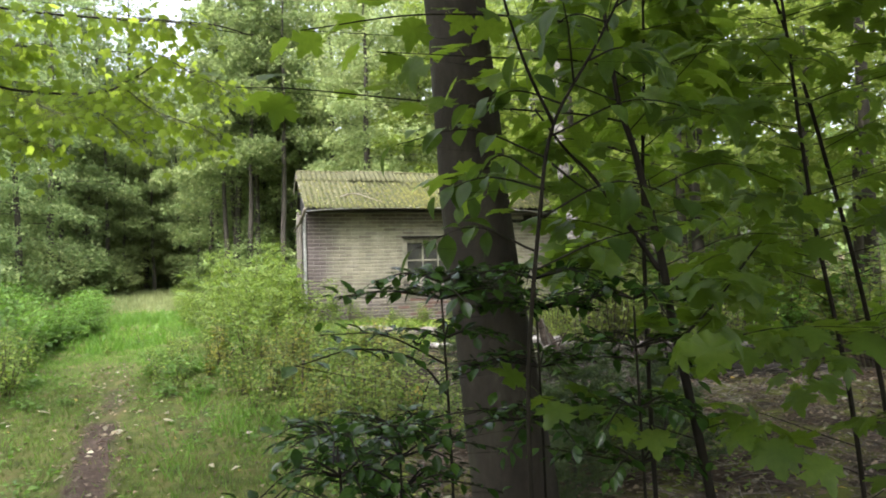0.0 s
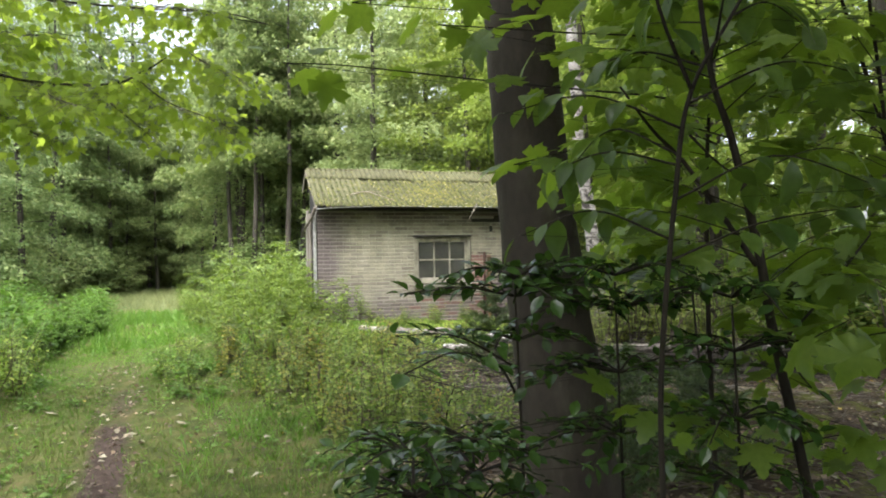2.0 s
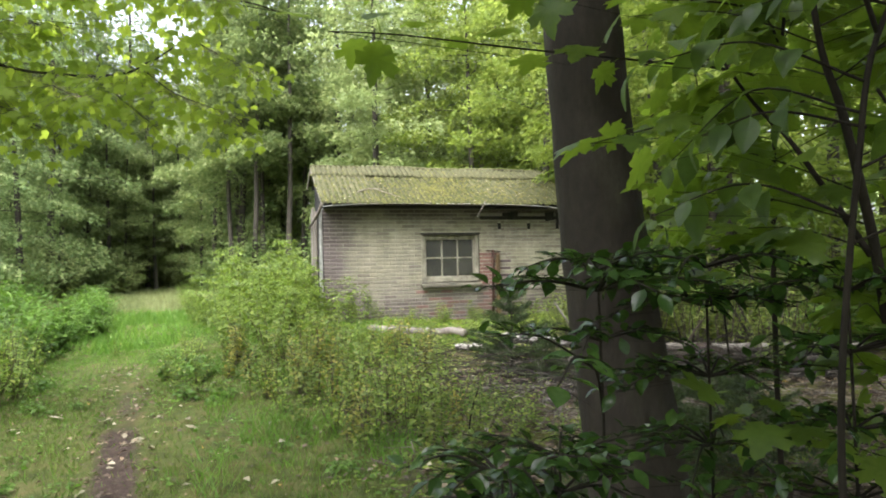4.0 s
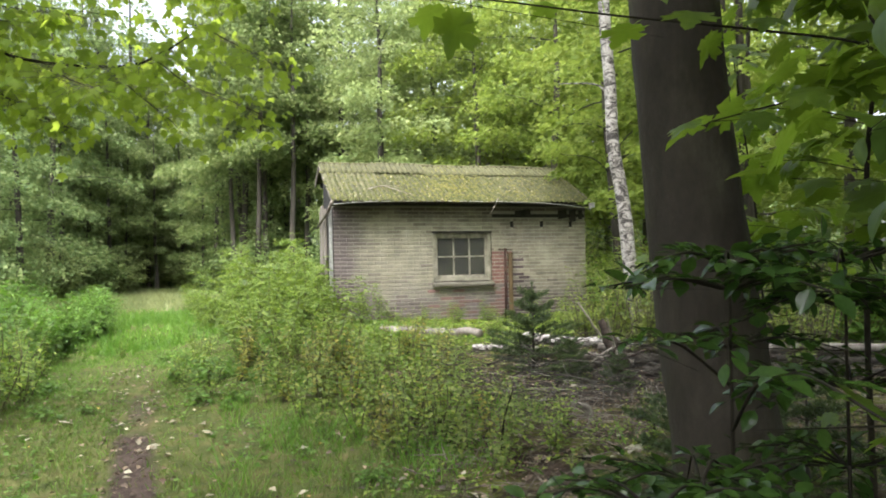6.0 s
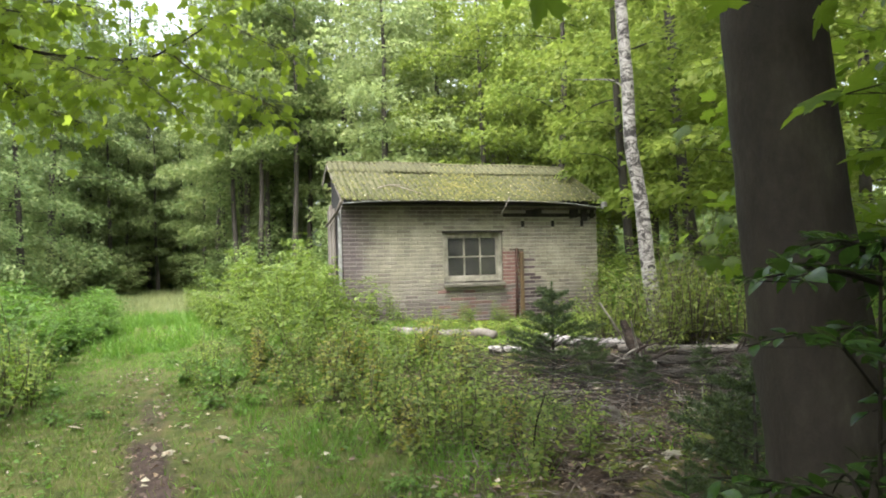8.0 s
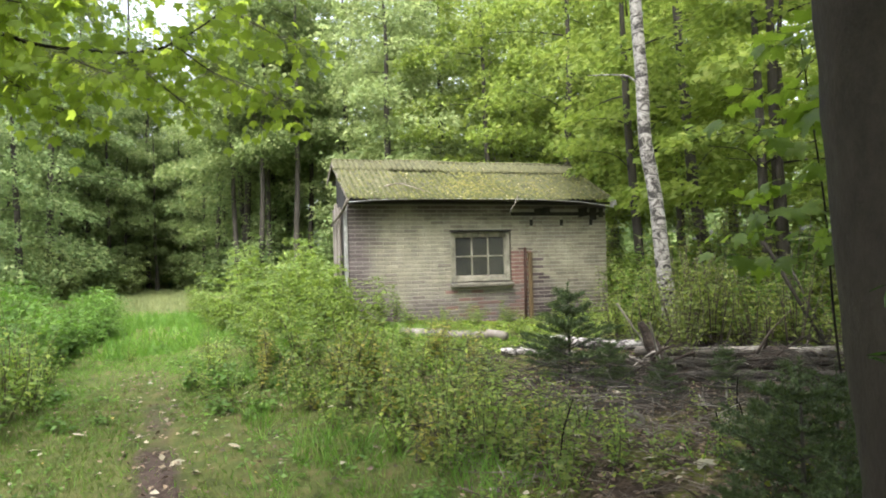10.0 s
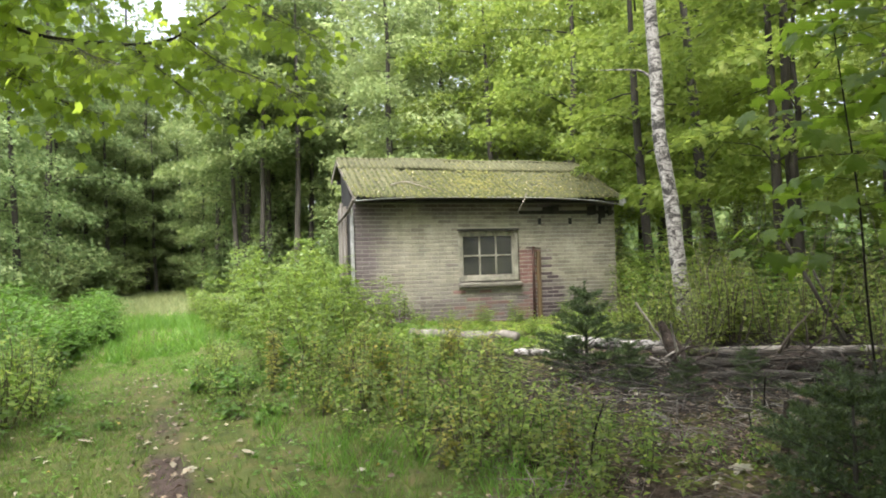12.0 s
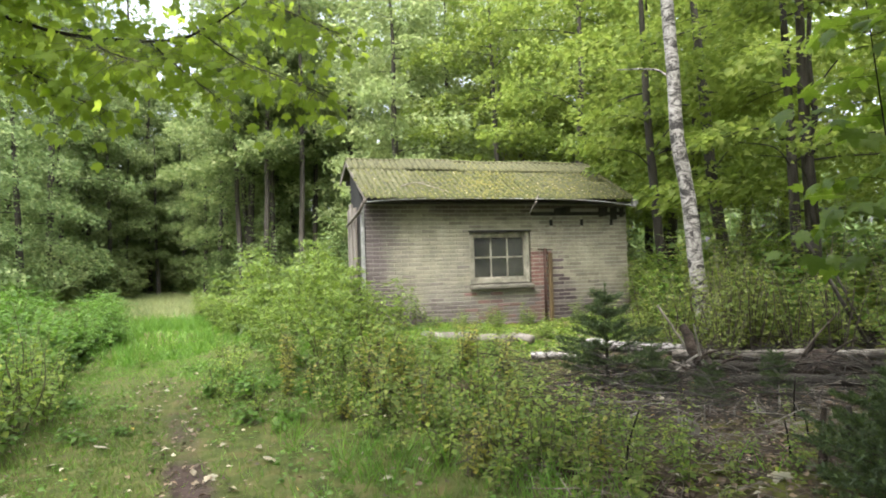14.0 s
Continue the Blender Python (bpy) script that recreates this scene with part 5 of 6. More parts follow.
elder = shrub("elder_shrub", "leafy bright green shrub beside the brick hut", 91, 1.95, 0.85, 15, 8, 0.115, M["leaf_elder"], compound=5)
set_at(elder, -0.05, 14.2, 1.0)
plant_copies(elder, [(0.55, 13.2, 0.92), (0.75, 12.0, 0.78), (-0.55, 13.0, 0.62), (0.15, 11.7, 0.66), (1.02, 10.9, 0.62), (0.5, 10.4, 0.6), (1.25, 12.4, 0.55), (-0.15, 10.6, 0.5), (1.1, 16.0, 0.7), (-0.9, 15.5, 0.5), (-1.05, 17.0, 0.5), (-0.75, 13.8, 0.42), (-1.3, 19.0, 0.5), (5.6, 15.5, 1.2), (6.4, 10.2, 1.0), (6.9, 9.0, 1.05), (6.0, 11.3, 0.75), (5.75, 10.6, 0.7), (-0.5, 15.6, 0.8), (-0.35, 11.4, 0.4), (7.6, 8.2, 0.8), (5.2, 9.2, 0.5)], 6)
shoot = shrub("elder_shoot", "tall thin upright elder shoot with fresh leaves", 99, 1.9, 0.22, 4, 12, 0.1, M["leaf_elder"], arch=0.05, low=0.35, compound=3)
set_at(shoot, -0.1, 12.9)
plant_copies(shoot, [(0.35, 12.3, 0.95), (0.62, 11.5, 0.8), (0.1, 11.2, 0.72), (0.9, 10.7, 0.72), (-0.45, 12.0, 0.7), (0.5, 10.2, 0.66), (-0.2, 9.9, 0.55), (0.75, 9.2, 0.62), (0.3, 8.6, 0.55), (1.15, 8.2, 0.5), (0.8, 13.6, 1.15), (0.55, 14.1, 1.2), (1.82, 11.2, 0.5), (1.5, 11.0, 0.6), (3.05, 11.3, 0.24), (3.6, 11.3, 0.28)], 21)
bramble = shrub("bramble_bush", "low straggling bush with yellowing green leaves", 92, 0.95, 0.7, 12, 8, 0.1, M["leaf_elder"], pairs=2, low=0.2)
set_at(bramble, 0.15, 9.0)
plant_copies(bramble, [(0.65, 8.4, 1.0), (1.1, 9.3, 0.75), (0.1, 8.1, 0.7), (0.9, 7.5, 0.7), (0.4, 7.3, 0.6), (1.5, 8.5, 0.45), (0.75, 6.5, 0.5), (1.25, 6.8, 0.5), (1.1, 5.9, 0.35), (2.3, 10.6, 0.4), (3.0, 10.9, 0.4), (1.5, 10.9, 0.5), (3.6, 11.1, 0.35), (4.6, 11.0, 0.5), (1.9, 7.6, 0.35), (0.3, 9.8, 0.9), (-0.3, 9.4, 0.6)], 7)
plant_copies(bramble, [(1.5, 11.2, 0.4), (2.0, 11.15, 0.45), (2.55, 11.25, 0.35), (3.15, 11.2, 0.42), (3.7, 11.2, 0.3), (4.5, 11.2, 0.45), (5.1, 11.2, 0.5), (2.3, 9.9, 0.4), (3.2, 9.8, 0.45), (4.2, 9.6, 0.5), (3.6, 9.0, 0.5), (5.0, 10.0, 0.6), (2.2, 9.2, 0.45)], 19)
nettle = shrub("nettle_clump", "dense clump of fresh green nettles beside the path", 93, 1.0, 0.8, 46, 8, 0.13, M["leaf_nettle"], "nettles", "nettle clumps", 0.1, 0.2, 0, 3)
set_at(nettle, -3.5, 12.4)
plant_copies(nettle, [(-4.3, 12.0, 1.1), (-3.9, 13.6, 1.1), (-4.6, 10.6, 1.0), (-3.3, 15.0, 0.8), (-3.75, 10.9, 0.85), (-5.3, 13.0, 1.2), (-2.85, 15.4, 0.75), (-3.1, 16.6, 0.85), (-2.7, 14.3, 0.6), (-3.4, 18.4, 0.9), (-3.7, 20.0, 0.9), (-4.4, 15.5, 1.1), (-5.0, 17.6, 1.1), (-5.6, 21.0, 1.2), (-3.3, 9.6, 0.6), (-4.2, 9.2, 0.8), (-2.9, 13.6, 0.6), (-3.15, 11.5, 0.9), (-2.95, 12.5, 0.75), (-3.0, 10.6, 0.6), (-3.4, 10.2, 0.75), (6.2, 8.4, 1.2), (7.3, 9.6, 1.5), (8.2, 7.6, 1.5), (5.4, 9.9, 0.9), (6.9, 11.4, 1.4), (6.8, 7.2, 1.0), (9.2, 10.2, 1.6)], 8)
weed = shrub("weed", "thin upright weed with a few narrow leaves", 94, 0.85, 0.3, 7, 9, 0.07, M["leaf_weed"], "weed", "weeds by the path", 0.05, 0.1)
set_at(weed, -2.75, 9.6)
plant_copies(weed, [(-2.95, 8.6, 1.0), (-2.6, 8.0, 0.9), (-3.1, 9.4, 1.1), (-2.6, 10.3, 0.8), (-3.3, 10.4, 1.0), (-2.45, 7.2, 0.8), (-0.75, 9.4, 0.7), (-0.7, 10.2, 0.6), (-0.9, 11.2, 0.6), (-0.55, 8.6, 0.5), (-0.85, 8.2, 0.45), (-0.4, 7.6, 0.4), (1.0, 5.7, 0.9), (0.8, 7.0, 1.0), (1.6, 6.4, 0.7), (0.55, 8.8, 1.0), (0.15, 6.8, 0.7), (1.4, 7.6, 1.0), (1.8, 5.4, 0.5), (-1.9, 11.6, 0.5), (-2.75, 7.8, 1.0), (-2.5, 9.0, 1.0), (-2.8, 9.9, 1.1), (-2.35, 8.5, 0.8), (-3.05, 8.0, 1.0), (-2.55, 7.0, 0.9), (-2.3, 6.4, 0.7), (-2.9, 10.6, 1.0), (5.2, 8.6, 1.3), (5.0, 9.4, 1.5), (5.6, 9.0, 1.4), (4.9, 8.2, 1.2), (6.2, 8.0, 1.5), (0.5, 6.1, 0.8), (0.75, 5.6, 0.7), (0.95, 6.2, 0.9), (1.2, 6.0, 0.8), (1.35, 5.2, 0.7), (1.65, 5.1, 0.6), (2.0, 5.6, 0.6), (2.35, 5.0, 0.5), (1.1, 6.9, 0.9), (1.5, 6.9, 0.8), (-0.95, 8.9, 0.7), (-0.8, 9.8, 0.7), (-0.6, 7.9, 0.6), (0.05, 7.4, 0.7), (-2.7, 6.7, 1.3), (-2.95, 7.2, 1.4), (-2.5, 7.5, 1.2), (-2.75, 8.4, 1.4), (-2.45, 8.1, 1.2), (-2.6, 9.3, 1.3), (-3.0, 7.8, 1.4)], 9)
dock = shrub("dock_clump", "low clump of broad fresh green leaves in the grass", 181, 0.3, 0.34, 11, 3, 0.12, M["leaf_nettle"], "weed", "broad-leaved clumps in the grass", 0.3, 0.3, 0, 2)
set_at(dock, -0.65, 8.6)
dock_places = np.random.default_rng(182)
plant_copies(dock, [(float(path_x(y)) + float(side * (0.42 + 1.25 * u)), float(y), float(q)) for y, side, u, q in zip(dock_places.uniform(5.6, 12.5, 46), dock_places.choice((-1, 1, 1), 46), dock_places.uniform(0, 1, 46) ** 1.3, dock_places.uniform(0.3, 0.75, 46)) if y > 7.2] + [(-1.75, 5.5, 0.5), (-1.95, 5.85, 0.55), (-1.6, 5.3, 0.45), (-2.1, 6.2, 0.5), (0.35, 5.0, 0.4)], 183)
seedling = shrub("maple_seedling", "thin young seedling with a few broad leaves", 98, 0.6, 0.12, 3, 6, 0.085, M["leaf_shrub"], "seedling", "seedlings before the hut", 0.05, 0.35)
set_at(seedling, 1.35, 6.2)
plant_copies(seedling, [(1.15, 5.4, 0.9), (1.55, 5.8, 0.7), (0.85, 6.0, 1.0), (0.35, 6.9, 1.1), (1.6, 7.1, 1.2), (0.9, 7.7, 1.0), (1.95, 6.3, 0.6), (0.6, 5.4, 0.8), (1.3, 8.1, 1.2), (-0.1, 7.4, 0.9), (1.9, 5.0, 0.6), (2.4, 5.4, 0.5), (2.9, 5.9, 0.6), (0.5, 7.9, 1.1), (1.1, 4.8, 0.7), (2.1, 8.4, 0.9), (3.3, 6.0, 0.5), (1.0, 5.15, 0.9), (1.25, 5.0, 0.8), (1.15, 5.6, 0.9), (1.7, 5.6, 0.7), (2.0, 6.1, 0.7), (1.8, 6.6, 0.7), (1.45, 5.3, 0.8), (0.95, 5.5, 0.9), (1.75, 6.0, 0.7), (1.2, 6.5, 1.0), (2.0, 6.8, 0.6), (0.25, 6.3, 0.8), (1.6, 4.7, 0.6), (0.75, 6.7, 1.0)], 18)
thicket = shrub("thicket", "thicket of thin stems with small yellow-green leaves", 95, 2.2, 1.0, 30, 11, 0.115, M["leaf_shrub"], "thicket", "thickets at the wood's edge", 0.1, 0.2, 0, 3, "twig")
set_at(thicket, 5.6, 9.6)
plant_copies(thicket, [(6.6, 8.6, 1.0), (7.4, 10.5, 1.1), (7.6, 7.8, 1.05), (8.6, 8.8, 1.1), (6.3, 13.2, 1.0), (9.0, 12.5, 1.2), (8.4, 6.6, 1.0), (7.2, 6.2, 0.9), (10.6, 12.0, 1.2), (9.6, 6.2, 1.1), (7.6, 15.0, 1.2), (5.9, 7.8, 0.6), (4.35, 7.95, 0.62), (3.95, 8.6, 0.55), (4.9, 8.1, 0.68), (5.2, 7.7, 0.55)], 10)
twiggy = shrub("twiggy_shrub", "twiggy shrub of thin upright stems with small sparse leaves", 171, 1.5, 0.45, 16, 10, 0.075, M["leaf_shrub"], "shrub", "twiggy shrubs beside the birch", 0.05, 0.25, 0, 2, "twig")
set_at(twiggy, 4.15, 7.6)
plant_copies(twiggy, [(3.75, 7.75, 0.8), (4.5, 7.55, 1.0), (4.85, 7.3, 0.9), (5.25, 7.2, 1.1), (5.6, 6.75, 1.0), (3.9, 7.35, 0.7), (6.0, 6.9, 1.1), (4.7, 7.95, 1.05), (5.1, 6.3, 0.8)], 172)
herb = shrub("tall_herb", "thin tall herb with yellowing small leaves", 173, 1.0, 0.2, 5, 9, 0.078, M["leaf_yellowing"], "weed", "tall herbs before the hut", 0.05, 0.15, 0, 2, "twig")
set_at(herb, 0.6, 8.0)
herb_places = np.random.default_rng(174)
plant_copies(herb, [(float(x), float(y), float(q)) for x, y, q in zip(herb_places.uniform(-0.35, 2.3, 60), herb_places.uniform(5.2, 9.6, 60), herb_places.uniform(0.45, 0.95, 60)) if -0.35 + 0.21 * (9.0 - y) * (y < 8) < x < 1.55 + 0.25 * max(0.0, y - 6.5)], 175)
underwood = shrub("underwood_bush", "shady dark green bush below the trees", 96, 2.6, 1.7, 44, 9, 0.2, M["leaf_dark"], "bush", "bushes below the trees", 0.2, 0.1, 3)
set_at(underwood, -7.2, 24.0)
plant_copies(underwood, [(-5.6, 30.5, 1.0), (-8.5, 28.0, 1.1), (-6.8, 34.5, 1.0), (-4.4, 37.0, 0.9), (-2.4, 37.5, 0.9), (-0.4, 36.5, 1.0), (-1.2, 33.0, 0.8), (1.0, 30.5, 1.0), (-0.6, 28.0, 0.9), (0.6, 24.5, 0.9), (2.6, 22.0, 1.0), (5.0, 19.0, 1.0), (7.4, 19.0, 1.0), (-6.6, 18.2, 0.8), (-8.8, 22.0, 1.1), (-8.2, 17.0, 1.0), (2.0, 27.0, 1.1), (4.2, 22.8, 1.1), (-3.6, 40.0, 1.0), (9.6, 17.6, 1.0), (11.5, 14.0, 1.0)], 11)
bluish = shrub("pale_bush", "pale bluish-green bush at the edge of the wood", 97, 1.9, 1.2, 36, 11, 0.12, M["leaf_pale"], "bush", "bushes below the trees", 0.3, 0.1, 5)
set_at(bluish, -4.9, 31.5, 1.2)
plant_copies(bluish, [(-6.4, 27.5, 1.2), (-2.0, 34.0, 1.1), (-3.9, 35.0, 1.1), (-5.4, 35.0, 1.2)], 12)


def spruce(label, seed, height, radius, whorls):
    t = thing("young_spruce", label, "spruce", "young spruces")
    r = np.random.default_rng(seed)
    wood = [tube([(0, 0, -0.05), (0.005, 0, height * 0.5), (0, 0.005, height)], [0.014 * height + 0.006, 0.003], 6)]
    P, D, S = [], [], []

    def needles(a, b, n, size):
        s = r.uniform(0, 1, n)
        p = a + (b - a) * s[:, None]
        d = (b - a) / np.linalg.norm(b - a)
        go = r.normal(size=(n, 3))
        go /= np.linalg.norm(go, axis=1)[:, None]
        P.append(p)
        D.append(go + d * 0.8 + np.array((0, 0, 0.15)))
        S.append(size * r.uniform(0.7, 1.3, n))
    needles(np.array((0, 0, height * 0.75)), np.array((0, 0, height)), 150, 0.03)
    for w in range(whorls):
        q = w / whorls
        for k in range(6):
            z = height * (0.06 + 0.84 * q) + r.normal() * 0.025
            L = (radius * (1 - q) ** 0.7 + 0.05) * r.uniform(0.55, 1.2)
            az = k * 0.8976 + w * 0.6 + r.normal() * 0.25
            o = np.array((math.cos(az), math.sin(az), r.uniform(0.1, 0.4) + 0.4 * q))
            a = np.array((0, 0, z))
            b = a + o * L
            wood.append(tube([a, (a + b) / 2 - (0, 0, 0.02 * L), b], [0.005, 0.002], 4))
            needles(a + (b - a) * 0.15, b, int(50 + 200 * L), 0.038)
            side = np.array((-o[1], o[0], 0.05))
            for m in (0.3, 0.5, 0.7, 0.88):
                for sg in (-1, 1):
                    c = a + (b - a) * m
                    e = c + (side * sg * 0.8 + o * 0.7 + r.normal(size=3) * 0.12) * L * (1.05 - m) * 0.75
                    needles(c, e, int(16 + 120 * L * (1 - m)), 0.036)
    put("stem", mesh_of("stem", *join(wood), M["bark_dark"]), t)
    D = np.concatenate(D)
    V, F = scatter(NEEDLE_V * np.array((1, 2.6, 1)), NEEDLE_F, np.concatenate(P), fit_frames(D, r.normal(size=D.shape)), np.concatenate(S))
    put("needles", mesh_of("needles", V, F, M["needle"], False), t)
    return t


s1 = spruce("small dark green spruce growing before the hut", 101, 0.99, 0.5, 7)
set_at(s1, 2.66, 7.49)
s2 = spruce("low spreading young spruce in the shade", 102, 0.95, 0.6, 5)
set_at(s2, 2.0, 4.05, 0.85)
plant_copies(s2, [(2.35, 4.5, 0.8), (1.5, 3.5, 0.5), (2.6, 3.95, 0.9), (3.1, 4.8, 0.75), (1.75, 3.6, 0.6), (1.45, 3.9, 0.42)], 13)
plant_copies(s1, [(3.1, 6.55, 0.42), (2.85, 7.05, 0.5), (3.75, 6.5, 0.45)], 14)

# ---- logs, roots and dead wood ----


def log(label, a, b, rad, mat, seed, name="fallen_log"):
    r = np.random.default_rng(seed)
    a, b = np.array(a, float), np.array(b, float)
    L = np.array([a + (b - a) * k + r.normal(size=3) * rad * 0.25 for k in np.linspace(0, 1, 9)])
    ob = put(name, mesh_of(name, *tube(smooth_line(L, 3), [rad, rad * 0.92, rad * 0.75], 10, 0.05, seed), M[mat]))
    return tagged(ob, label, "log", "fallen logs before the hut")


log("pale barkless log lying in front of the hut", (1.6, 10.15, 0.35), (2.85, 9.4, 0.32), 0.075, "bark_grey", 1)
log("pale birch log lying among dead wood", (2.9, 8.35, 0.36), (3.75, 7.5, 0.34), 0.065, "birch", 2)
log("long pale log lying on the brushwood", (3.5, 7.65, 0.30), (6.3, 5.95, 0.33), 0.048, "bark_grey", 3)
log("grey log lying under the long log", (2.75, 8.0, 0.29), (3.6, 7.1, 0.20), 0.05, "bark_grey", 4)
log("dark mossy log lying on the leaf litter", (3.7, 7.0, 0.12), (6.0, 5.7, 0.14), 0.05, "bark_dark", 5)
log("dark log lying below the long log", (3.4, 7.5, 0.2), (5.9, 6.1, 0.19), 0.05, "bark_dark", 6)
log("thin pale pole lying on the leaf litter", (2.1, 6.35, 0.035), (2.55, 6.75, 0.06), 0.014, "bark_grey", 7)
log("grey pole lying on the leaf litter", (1.9, 6.95, 0.05), (3.0, 6.75, 0.06), 0.018, "bark_grey", 8)
log("broken pale branch lying at the spruce", (2.4, 8.6, 0.26), (2.85, 8.2, 0.22), 0.045, "birch", 9)
log("dark dead limb leaning on the logs", (4.85, 7.2, 1.5), (5.55, 6.95, 0.18), 0.022, "bark_dark", 10)
log("thin dead limb leaning on the logs", (5.35, 7.25, 1.1), (5.5, 6.9, 0.2), 0.014, "bark_dark", 11)
log("pale broken stick leaning on the stump", (3.05, 7.2, 0.85), (3.35, 7.1, 0.35), 0.012, "bark_grey", 12)


def root_ball():
    t = thing("root_ball", "dark earthy root ball of a fallen tree", "root ball")
    r = np.random.default_rng(112)
    bm = bmesh.new()
    bmesh.ops.create_icosphere(bm, subdivisions=3, radius=1.0)
    for v in bm.verts:
        k = 1 + 0.35 * noise.noise(v.co * 2.2) + 0.15 * noise.noise(v.co * 6)
        v.co = Vector((v.co.x * 0.34, v.co.y * 0.2, v.co.z * 0.2)) * k
    me = bpy.data.meshes.new("soil_clod")
    bm.to_mesh(me)
    bm.free()
    me.materials.append(M["stump"])
    put("soil_clod", me, t, at=Matrix.Translation((4.65, 6.83, 0.16)))
    for k in range(16):
        a = np.array((4.65 + r.normal() * 0.16, 6.78 + r.normal() * 0.08, 0.2 + r.uniform(-0.05, 0.15)))
        o = r.normal(size=3) * np.array((0.4, 0.25, 0.18)) + np.array((0, -0.12, 0.06))
        put("root", mesh_of("root", *tube(smooth_line([a, a + o * 0.5 + r.normal(size=3) * 0.05, a + o], 4), [0.017, 0.004], 6), M["stump" if k % 2 else "twig"]), t)


root_ball()


def root_plate():
    t = thing("uprooted_stump", "dark rotten stump with torn upright roots", "stump")
    r = np.random.default_rng(111)
    put("stump", mesh_of("stump", *tube(smooth_line([(3.45, 6.95, -0.05), (3.4, 7.0, 0.25), (3.33, 7.1, 0.5), (3.28, 7.15, 0.66)], 4), [0.11, 0.09, 0.055, 0.03], 10, 0.14, 3), M["stump"]), t)
    for k in range(13):
        a = np.array((3.4 + r.normal() * 0.06, 7.0 + r.normal() * 0.05, r.uniform(0.05, 0.35)))
        o = r.normal(size=3) * np.array((0.35, 0.2, 0.2)) + np.array((0.05, -0.1, 0.05))
        put("root", mesh_of("root", *tube(smooth_line([a, a + o * 0.5 + r.normal(size=3) * 0.05, a + o + (0, 0, -0.05)], 4), [0.02, 0.005], 6), M["stump" if k % 3 else "bark_grey"]), t)


root_plate()


def brushwood(name, label, n, x0, x1, y0, y1, seed, height, lmin, lmax, rad, mat="twig"):
    """Dead twigs and thin branches that lie crosswise on the ground."""
    r = np.random.default_rng(seed)
    ps = []
    for i in range(n):
        x, y = r.uniform(x0, x1), r.uniform(y0, y1)
        l, az = r.uniform(lmin, lmax), r.normal() * 1.3 - 0.3
        o = np.array((math.cos(az), math.sin(az), r.normal() * 0.12)) * l / 2
        c = np.array((x, y, gz(x, y) + r.uniform(0.01, 1) ** 2 * height + 0.01))
        bend = r.normal(size=3) * 0.08 * l
        ends = [c - o, c + bend, c + o]
        for e in ends:
            e[2] = max(e[2], gz(e[0], e[1]) + 0.004)
        ps.append(tube(smooth_line(ends, 2), [rad * r.uniform(0.5, 1.5), rad * 0.35], 4))
    tagged(put(name, mesh_of(name, *join(ps), M[mat])), label, "brushwood", kind="stuff")


# bark_dark on the heaps: dark brush, with the shade between twigs coloured in
brushwood("brushwood", "tangle of dead twigs on the leaf litter", 800, 1.6, 6.5, 5.9, 8.2, 121, 0.3, 0.2, 0.9, 0.0045, "bark_dark")
brushwood("brushwood", "scattered dry twigs on the leaf litter", 900, 0.7, 4.6, 3.2, 6.6, 122, 0.07, 0.1, 0.6, 0.0035)
brushwood("brushwood", "heap of dead branches beside the logs", 360, 2.6, 6.4, 6.1, 7.7, 123, 0.4, 0.2, 0.75, 0.005, "bark_dark")
brushwood("brushwood", "pale bleached twigs among the dead wood", 420, 1.9, 6.2, 5.0, 7.3, 124, 0.2, 0.1, 0.38, 0.003, "twig_pale")


def stub(label, x, y, h, rad, mat, seed):
    r = np.random.default_rng(seed)
    z = gz(x, y)
    line = [(x, y, z - 0.03), (x + r.normal() * 0.02, y, z + h * 0.5), (x + r.normal() * 0.04, y + r.normal() * 0.02, z + h)]
    ob = put("broken_stub", mesh_of("broken_stub", *tube(smooth_line(line, 4), [rad * 1.3, rad, rad * 0.7], 8, 0.1, seed), M[mat]))
    tagged(ob, label, "stub", "broken stubs in the leaf litter")


stub("dark broken sapling stub standing in the litter", 2.66, 5.09, 0.34, 0.022, "stump", 1)
stub("dark leaning broken stub in the litter", 2.47, 4.73, 0.42, 0.024, "bark_dark", 2)
stub("short pale splintered stub", 2.37, 5.95, 0.13, 0.03, "bark_grey", 3)
stub("thin bare upright twig stub", 2.52, 5.2, 0.26, 0.007, "bark_stem", 4)
stub("thin bare upright twig stub", 3.0, 5.5, 0.22, 0.006, "bark_stem", 5)
stub("thin bare upright twig stub", 1.3, 5.2, 0.45, 0.006, "bark_stem", 6)
stub("thin bare upright twig stub", 3.3, 5.9, 0.3, 0.006, "bark_stem", 7)
for k, (x, y) in enumerate(((2.85, 6.3), (3.0, 6.2), (3.2, 6.15), (3.45, 6.2), (3.7, 6.05), (2.7, 6.2), (3.9, 6.2), (4.2, 5.9), (3.1, 6.45))):
    stub("pale bent dead root end", x, y, 0.12 + 0.03 * (k % 4), 0.007, "bark_grey", 20 + k)
lf = put("yellow_leaf", mesh_of("yellow_leaf", *maple_shape(0.3, 9), M["fallen_yellow"]), at=Matrix.Translation((1.63, 6.53, gz(1.63, 6.53) + 0.08)) @ pose(0, 0, 0, 55, 10, 20) @ Matrix.Scale(0.13, 4))
tagged(lf, "single bright yellow maple leaf among weeds", "leaf")
